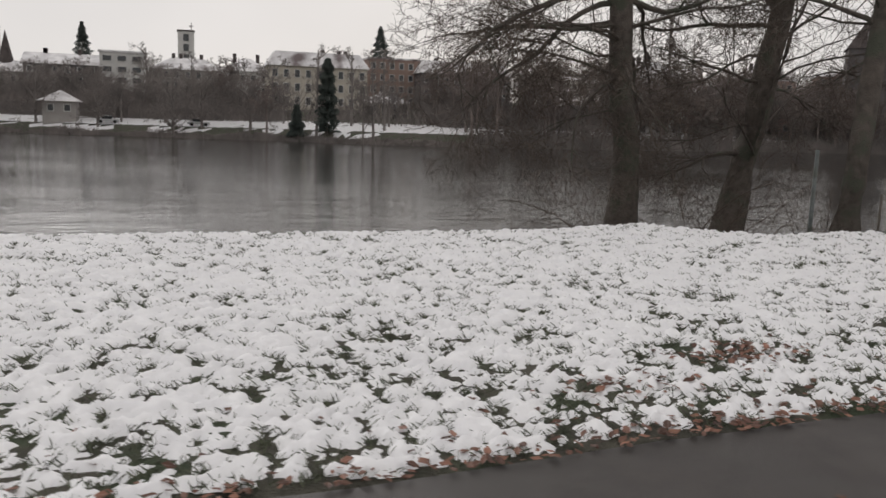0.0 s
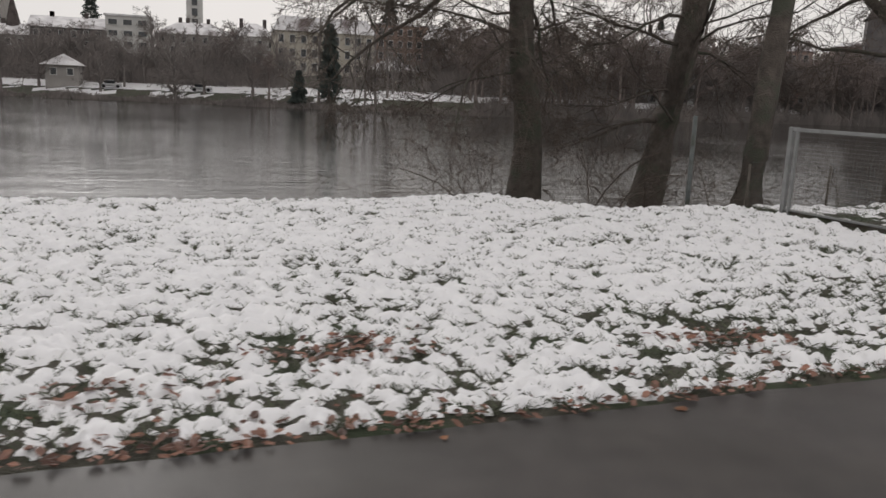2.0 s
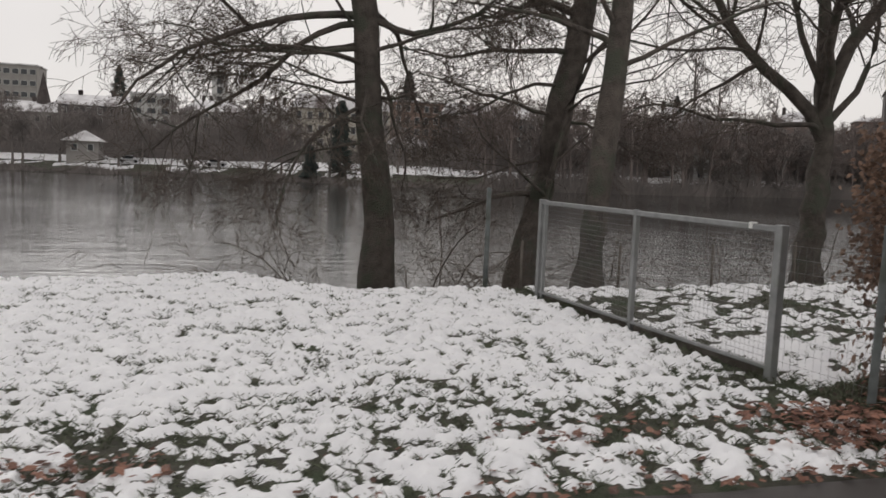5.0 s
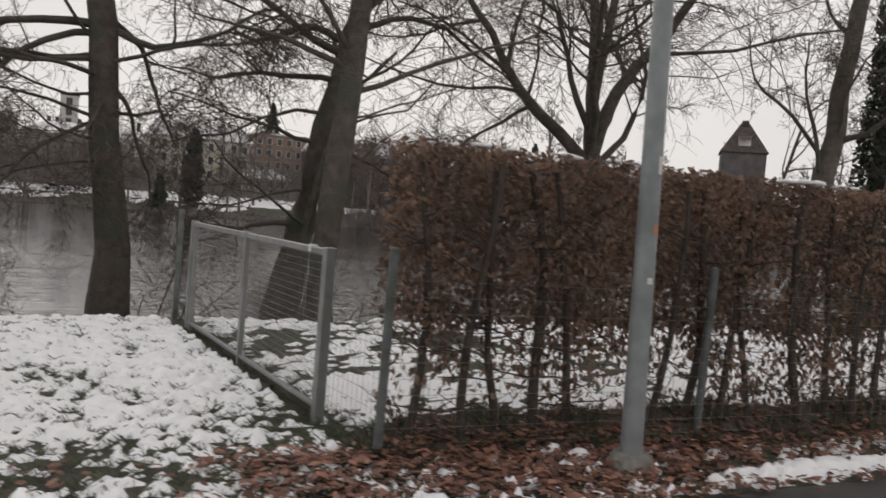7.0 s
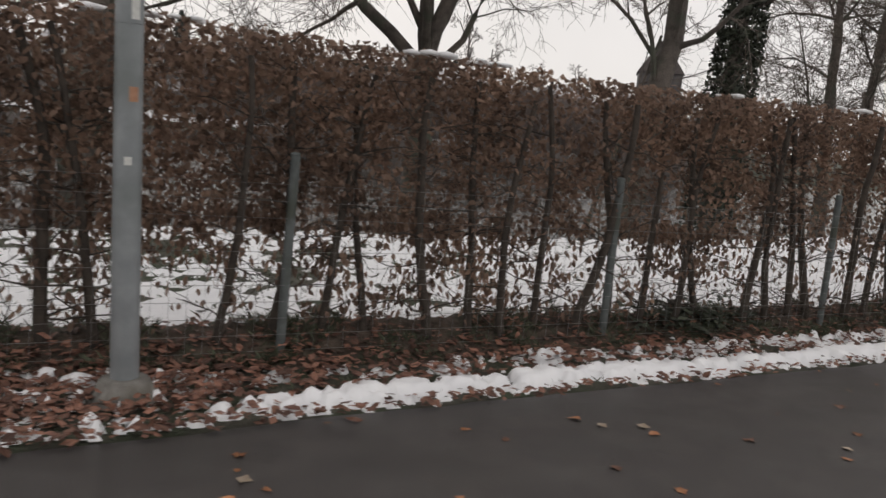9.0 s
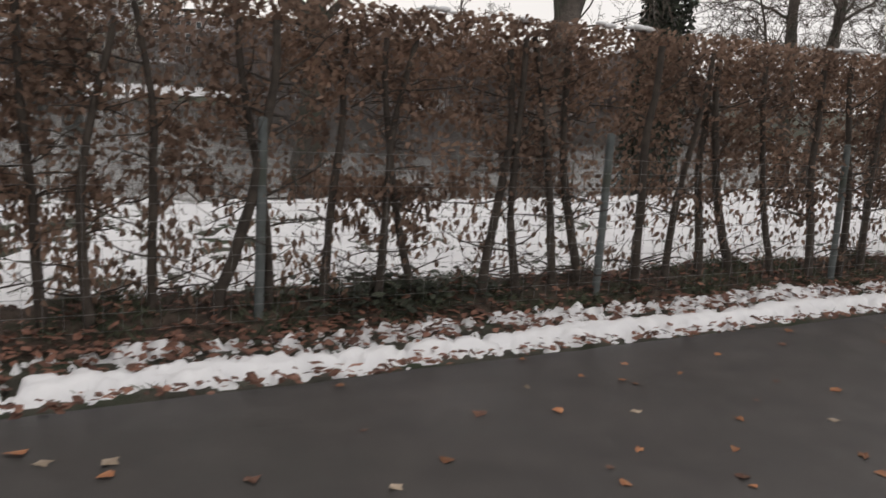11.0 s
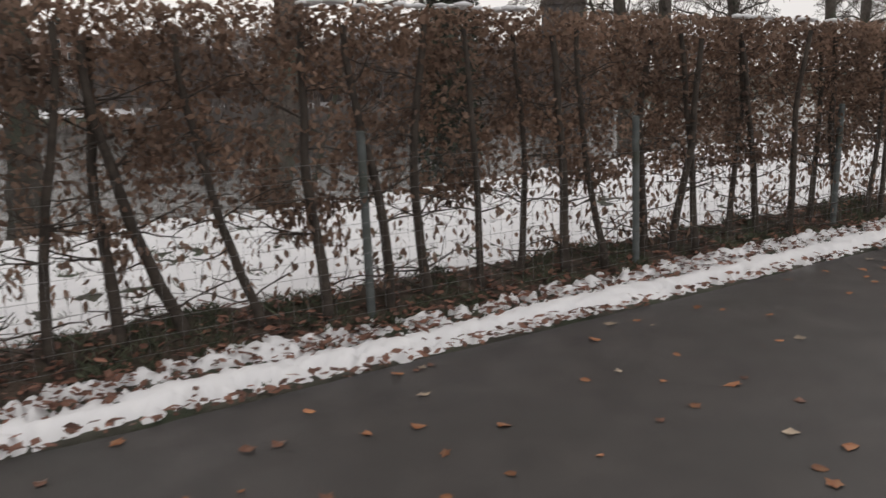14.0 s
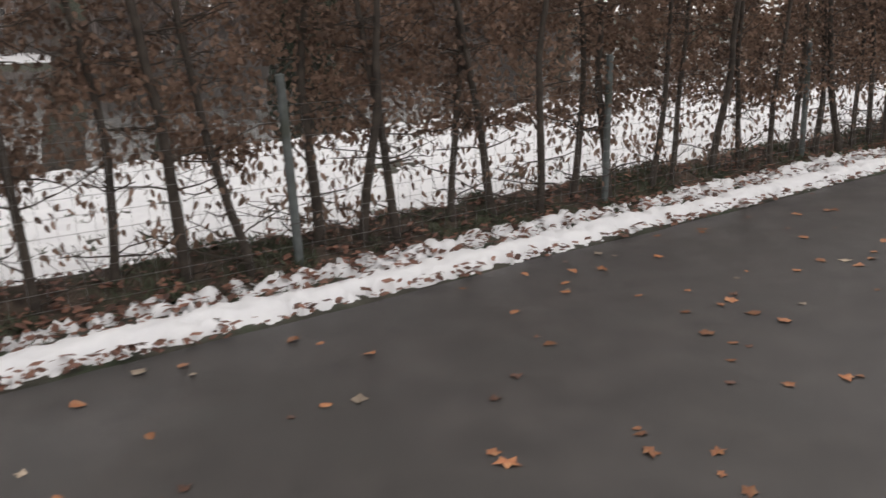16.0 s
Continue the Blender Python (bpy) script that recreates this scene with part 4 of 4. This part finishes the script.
# ---- far bank ----
def house(name, x, y, z, width, depth, height, wall, label, rows=3, cols=5, roof=3.5, kind="gable", roof_mat=None, turn=0.0, win=(1.0, 1.5), eaves=0.6, chimneys=1, ground_floor=1.2, shutters=False):
    ob = new(name)
    ob.matrix_basis = pose(x, y, z, 0, 0, turn)
    part("wall", box_bm(-width / 2, width / 2, 0, depth, -4, height), wall, ob)
    w, d, e = width / 2 + eaves, depth, eaves
    bm = bmesh.new()
    if kind == "flat":
        box(bm, -width / 2 - 0.3, width / 2 + 0.3, -0.3, depth + 0.3, height, height + 0.45)
    else:
        hipx = {"gable": w, "hip": max(w - (d / 2 + e), w * 0.18), "pyramid": 0.05, "mansard": w - 2.2}[kind]
        base = [bm.verts.new(p) for p in ((-w, -e, height), (w, -e, height), (w, d + e, height), (-w, d + e, height))]
        if kind == "mansard":
            top = [bm.verts.new(p) for p in ((-hipx, 2.0, height + roof), (hipx, 2.0, height + roof), (hipx, d - 2.0, height + roof), (-hipx, d - 2.0, height + roof))]
            for i in range(4):
                bm.faces.new((base[i], base[(i + 1) % 4], top[(i + 1) % 4], top[i]))
            bm.faces.new(top)
        else:
            ra, rb = bm.verts.new((-hipx, d / 2, height + roof)), bm.verts.new((hipx, d / 2, height + roof))
            for f in ((base[0], base[1], rb, ra), (base[2], base[3], ra, rb), (base[1], base[2], rb), (base[3], base[0], ra)):
                bm.faces.new(f)
        bm.faces.new(base[::-1])
    part("roof", bm, roof_mat or M_ROOF_SNOW, ob)
    rg = random.Random(name + str(x))
    for k in range(chimneys):
        cx = rg.uniform(-width * 0.35, width * 0.35)
        part("chimney", box_bm(cx - 0.45, cx + 0.45, d / 2 - 0.4, d / 2 + 0.4, height + roof * 0.5, height + roof + 1.1), M_ROOF, ob)
    if rows * cols:
        pitch_x, pitch_z = width / cols, (height - ground_floor) / rows
        ww, wh = win
        frame_me = pane_me = None
        for r in range(rows):
            for c in range(cols):
                m = pose(-width / 2 + (c + 0.5) * pitch_x, 0, ground_floor + (r + 0.45) * pitch_z - wh / 2)
                if frame_me is None:
                    bm = bmesh.new()
                    t = 0.14
                    box(bm, -ww / 2 - t, -ww / 2, -0.10, 0.02, -t, wh + t)
                    box(bm, ww / 2, ww / 2 + t, -0.10, 0.02, -t, wh + t)
                    box(bm, -ww / 2, ww / 2, -0.10, 0.02, wh, wh + t)
                    box(bm, -ww / 2 - 0.1, ww / 2 + 0.1, -0.22, 0.02, -t, -0.002)
                    f = part("window", bm, M_FRAME, ob)
                    frame_me = f.data
                    f.matrix_basis = m
                    p = part("pane", box_bm(-ww / 2, ww / 2, -0.05, 0.01, 0, wh), M_PANE, f)
                    pane_me = p.data
                else:
                    f = shared("window", frame_me, ob, m)
                    p = new("pane", pane_me)
                    p.parent = f
    return tagged(ob, label, "building")


house("apartment_house", 31.6, 200, 0.5, 24, 13, 14.2, M_BEIGE, "beige four-storey apartment house with a snowy mansard roof", 4, 9, 3.6, "mansard", win=(1.1, 1.7), chimneys=3)
house("apartment_house", -14.3, 212, 5, 10, 12, 11.5, M_WHITE_WALL, "pale flat-roofed apartment house on the slope", 4, 3, 0.5, "flat", win=(1.9, 1.2), chimneys=0)
house("town_house", -29.1, 222, 5, 17, 11, 8.6, M_DARK_WALL, "dark town house with snow on its long roof", 3, 6, 3.0, "gable", chimneys=3)
house("town_house", -46.1, 226, 4, 14, 11, 7.5, M_GREY_WALL, "grey town house below the hill", 2, 5, 3.0, "gable", chimneys=2)
house("town_house", 0.9, 224, 5, 19, 11, 8.8, M_GREY_WALL, "grey row house with a snow-patched roof", 3, 7, 3.4, "hip", chimneys=3)
house("town_house", 15.5, 214, 3, 11, 11, 10.6, M_WHITE_WALL, "pale town house with a hipped snowy roof", 3, 4, 3.6, "hip", chimneys=2)
house("apartment_house", 54.5, 213, 2, 15.5, 13, 16.5, M_BROWN_WALL, "brown flat-roofed apartment block behind bare trees", 5, 6, 0.5, "flat", win=(1.1, 1.5), chimneys=0)
house("apartment_house", 72.0, 206, 1.5, 25, 13, 13.6, M_DARK_WALL, "dark apartment house with snow on its mansard roof", 4, 9, 3.4, "mansard", chimneys=3)
house("pavilion", 43.5, 176, 0.8, 9.6, 8, 5.2, M_BEIGE, "small pale riverside house with a snowy hipped roof", 2, 4, 2.6, "hip", win=(0.9, 1.5), chimneys=0)
house("pavilion", -23.5, 174, 1.2, 6, 6, 2.7, M_GREY_WALL, "small riverside hut under a snowy pyramid roof", 1, 2, 2.2, "pyramid", win=(1.0, 1.2), chimneys=0, ground_floor=0.4, eaves=0.9)
house("villa", 104.4, 166, -0.3, 14.5, 12, 14.2, M_WHITE_WALL, "pale villa with a snow-covered hipped roof", 4, 4, 4.2, "hip", win=(1.1, 1.7), turn=-24)
house("villa", 148.3, 182, 1, 16, 12, 15, M_PINK_WALL, "faded pink villa with a hipped snowy roof", 4, 5, 4.0, "hip", turn=-35)
house("apartment_house", 184.2, 186, 3, 22, 12, 16, M_BROWN_WALL, "reddish apartment block above the trees", 5, 6, 1.2, "mansard", turn=-35)
house("town_house", 124.3, 176, 1, 13, 11, 9.5, M_GREY_WALL, "grey house between bare trees", 3, 4, 3.2, "hip", turn=-30)
house("office_block", -67.8, 300, 6, 16, 14, 24, M_GREY_WALL, "grey glazed office block on the skyline", 6, 6, 0.5, "flat", win=(1.9, 1.6), chimneys=0)
house("town_house", -63.9, 205, 0.5, 12, 10, 7.5, M_WHITE_WALL, "white gabled house by the river", 2, 4, 4.0, "gable", chimneys=1)
tower = house("tower_house", 168, 166, 2, 11.5, 11.5, 22.5, M_DARK_WALL, "dark tall house with a steep hipped roof", 0, 0, 8.5, "hip", roof_mat=M_ROOF, turn=-40, chimneys=0, eaves=0.5)
part("lantern", box_bm(-0.9, 0.9, 4.9, 6.6, 30.0, 31.7, bevel=0.2), M_ROOF, tower, "small dark roof lantern")
part("dormer", box_bm(-1.6, 1.6, 0.9, 3.8, 24.0, 27.0, bevel=0.1), M_ROOF_SNOW, tower, "snow-dusted dormer")
house("low_house", 53, 11.5, 0, 9, 5, 3.75, M_GREY_WALL, "low building with a snowy flat roof beyond the garden", 1, 4, 0.5, "flat", turn=-62, chimneys=0, ground_floor=0.6)

church = new("church_tower")
church.location = (0.7, 262, 8)
part("wall", box_bm(-2.4, 2.4, 0, 4.8, -6, 19.4), M_WHITE_WALL, church)
part("roof", box_bm(-2.6, 2.6, -0.2, 5.0, 19.402, 19.8), M_ROOF, church)
part("cross", box(box_bm(1.5, 1.7, 1.9, 2.1, 19.8, 22.2), 1.0, 2.2, 1.9, 2.1, 21.1, 21.3), M_ROOF, church)
for z in (10.5, 13.5, 16.5):
    part("louvre", box_bm(-0.8, 0.8, -0.12, 0.02, z, z + 2.1), M_PANE, church)
tagged(church, "plain white square church tower with a small cross", "church tower")
spire = new("spire_tower")
spire.location = (-43, 230, 6)
part("wall", box_bm(-1.6, 1.6, 0, 3.2, -4, 6), M_GREY_WALL, spire)
part("roof", cylinder_bm(2.3, 0.05, 10, 8, 6.0), M_ROOF, spire).location = (0, 1.6, 0)
tagged(spire, "slim pointed spire above the roofs", "spire")


def conifer(name, x, y, z, h, r, seed, label, narrow=False):
    rng = np.random.RandomState(seed)
    ob = new(name)
    top = z + h
    z = float(ground_z(np.array(x), np.array(y)))
    h = top - z
    ob.location = (x, y, z)
    part("trunk", cylinder_bm(0.28, 0.06, h * 0.96, 8, -0.5), M_BARK, ob)
    vs, fs = [], []
    for _ in range(2600):
        t = rng.uniform(0.04, 1) ** 0.9
        rad = (r * (1 - t) ** (0.45 if narrow else 0.9) + 0.12) * rng.uniform(0.35, 1.0) * (1 + 0.22 * math.sin(t * h * 3.1))
        a = rng.uniform(0, 6.283)
        c = np.array([math.cos(a) * rad, math.sin(a) * rad, t * h])
        out = np.array([math.cos(a), math.sin(a), rng.uniform(-0.6, 0.3)]) * rng.uniform(0.3, 0.6)
        w = np.array([-math.sin(a), math.cos(a), rng.uniform(-0.4, 0.4)]) * rng.uniform(0.12, 0.28)
        k = len(vs)
        vs += [c - out * 0.5 + w, c + out, c - out * 0.5 - w, c + np.array([0, 0, 0.25])]
        fs += [(k, k + 1, k + 3), (k + 1, k + 2, k + 3)]
    f = mesh_object("crown", vs, fs, M_CONIFER, ob, "dense dark needles")
    f["kind"] = "stuff"
    return tagged(ob, label, "tree")


conifer("column_conifer", 25.4, 151, -0.6, 13.6, 2.0, 101, "narrow dark evergreen on the far bank", True)
conifer("fir_tree", -27.6, 255, 12, 15.5, 5.2, 102, "dark fir rising above the roofs")
conifer("fir_tree", 56.2, 240, 10, 20, 6.0, 103, "dark fir behind the apartment houses")
conifer("fir_tree", 126.1, 205, 4, 20, 5.5, 104, "dark fir behind the villas")
conifer("evergreen_bush", 20.0, 153, -0.6, 5.0, 1.6, 105, "small dark evergreen bush by the water")


def far_tree(seed, height, spread, twig, counts, label, low=0.18):
    rg = random.Random(seed)
    limbs = [(rg.uniform(low, 0.95), rg.uniform(0, 360), rg.uniform(20, 75), spread * rg.uniform(0.6, 1.15), 0.13) for _ in range(13)]
    return tree("bare_tree", 0, -900, -30, (height, 0.26, rg.uniform(-0.6, 0.6), 0), limbs, seed, label, counts, 0.0, 0.03, twig, twig, slim=1.0, roots=False)


FAR_LABEL = "bare brown-grey tree on the far bank"
kinds = [far_tree(111, 9, 4.2, M_HAZY_TWIG, (6, 6, 3), FAR_LABEL), far_tree(112, 11, 4.6, M_HAZY_RED, (6, 6, 3), FAR_LABEL), far_tree(113, 8, 4.8, M_HAZY_TWIG, (6, 6, 3), FAR_LABEL, 0.1), far_tree(114, 16, 3.6, M_HAZY_TWIG, (5, 5, 3), "tall slim bare tree on the far bank", 0.25)]
fr = random.Random(115)
for k in range(120):
    x = -75 + 250 * (k + fr.uniform(0, 0.9)) / 120
    off = fr.choice((4, 8, 14, 20, 28, 34)) + fr.uniform(-1.5, 1.5)
    y = float(far_shore(x)) + off
    if (abs(x + 23.3) < 4 and off < 10) or (18 < x < 50 and fr.random() < 0.75):
        continue
    z = float(ground_z(np.array(x), np.array(y)))
    src = kinds[1] if x > 48 and fr.random() < 0.7 else kinds[fr.choice((0, 2, 2, 0, 1))]
    s = fr.uniform(0.75, 1.15) * (1.15 if x > 48 else 1)
    copy_thing(src, pose(x, y, z, 0, 0, fr.uniform(0, 360)) @ Matrix.Scale(s, 4))
for k in range(46):
    x = 50 + 150 * (k + fr.uniform(0, 1)) / 46
    y = float(far_shore(x)) + fr.uniform(1.5, 9)
    copy_thing(kinds[1] if fr.random() < 0.75 else kinds[2], pose(x, y, float(ground_z(np.array(x), np.array(y))), 0, 0, fr.uniform(0, 360)) @ Matrix.Scale(fr.uniform(1.0, 1.45), 4))
for k in range(34):
    x = 105 + 190 * (k + fr.uniform(0, 1)) / 34
    y = float(far_shore(x)) + fr.uniform(6, 26)
    copy_thing(kinds[fr.choice((0, 0, 2, 3))], pose(x, y, float(ground_z(np.array(x), np.array(y))), 0, 0, fr.uniform(0, 360)) @ Matrix.Scale(fr.uniform(1.2, 1.8), 4))
for x, dy, s in ((23.5, 6, 1.0), (33.0, 5, 0.95), (36.5, 12, 0.9), (31.5, 18, 0.9), (-8, 36, 0.9), (2, 40, 0.8), (62, 5, 1.0), (88, 9, 1.1), (104, 8, 0.9)):
    y = float(far_shore(x)) + dy
    copy_thing(kinds[3], pose(x, y, float(ground_z(np.array(x), np.array(y))), 0, 0, fr.uniform(0, 360)) @ Matrix.Scale(s, 4))
for ob in kinds:
    ob.location = (-70 - 9 * kinds.index(ob), 205, 0)


def thicket():
    """The tangle of bare bushes along the far waterline and under the trees."""
    rng = np.random.RandomState(121)
    vs, fs = [], []
    for _ in range(72000):
        x = rng.uniform(-95, 190)
        band = rng.choice(3, p=(0.30, 0.28, 0.42))
        off = (rng.uniform(0.5, 5.0), rng.uniform(20, 27), rng.uniform(27, 38))[band]
        if 18 < x < 50 and band > 0 and rng.uniform() < 0.9:
            continue
        tall = (4.5 if x > 52 else 1.5, 4.6, 7.5)[band] * (1.0 + 0.7 * float(grid_noise(np.array(x * 0.12), np.array(band * 7.3), 17)) * 2)
        y = float(far_shore(x)) + off
        z = float(ground_z(np.array(x), np.array(y))) - 0.2
        b = np.array([x, y, z])
        d = np.array([rng.normal(0, 0.5), rng.normal(0, 0.3), 1.0]) * max(tall, 0.5) * rng.uniform(0.4, 1.0)
        w = 0.05 + 0.05 * rng.uniform()
        k = len(vs)
        m = b + d * 0.55 + rng.normal(0, 0.2, 3)
        vs += [b + (w, 0, 0), b - (w, 0, 0), m + (w * 0.8, 0.02, 0), m - (w * 0.8, 0, 0), b + d]
        fs += [(k, k + 2, k + 3), (k, k + 3, k + 1), (k + 2, k + 4, k + 3)]
    # bush colour is lightened for haze, like the far trees
    ob = mesh_object("far_thicket", vs, fs, M_HAZY_TWIG)
    return tagged(ob, "tangle of brown bare bushes along the far bank", "bushes", kind="stuff")


thicket()


def car(x, y, z, turn, label):
    ob = new("parked_car")
    ob.matrix_basis = pose(x, y, z, 0, 0, turn)
    body = box_bm(-2.1, 2.1, -0.85, 0.85, 0.3, 0.85, bevel=0.15)
    part("body", body, M_CAR, ob)
    cab = box_bm(-1.3, 0.9, -0.72, 0.72, 0.85, 1.42, bevel=0.22)
    part("cabin", cab, M_PANE, ob, "dark windows")
    part("roof", box_bm(-1.05, 0.65, -0.66, 0.66, 1.425, 1.53, bevel=0.04), M_SNOW_OLD, ob, "snow on the roof")
    for wx in (-1.3, 1.3):
        for wy in (-0.86, 0.86):
            w = part("wheel", cylinder_bm(0.32, 0.32, 0.2, 14, -0.1), M_TYRE, ob)
            w.matrix_basis = pose(wx, wy, 0.32, 90)
    return tagged(ob, label, "car")


for x, dy, t in ((2.5, 11, 4), (104, 6.5, -20), (-14.5, 11, 3)):
    y = float(far_shore(x)) + dy
    car(x, y, float(ground_z(np.array(x), np.array(y))), t, "silver car with snow on its roof parked by the river")
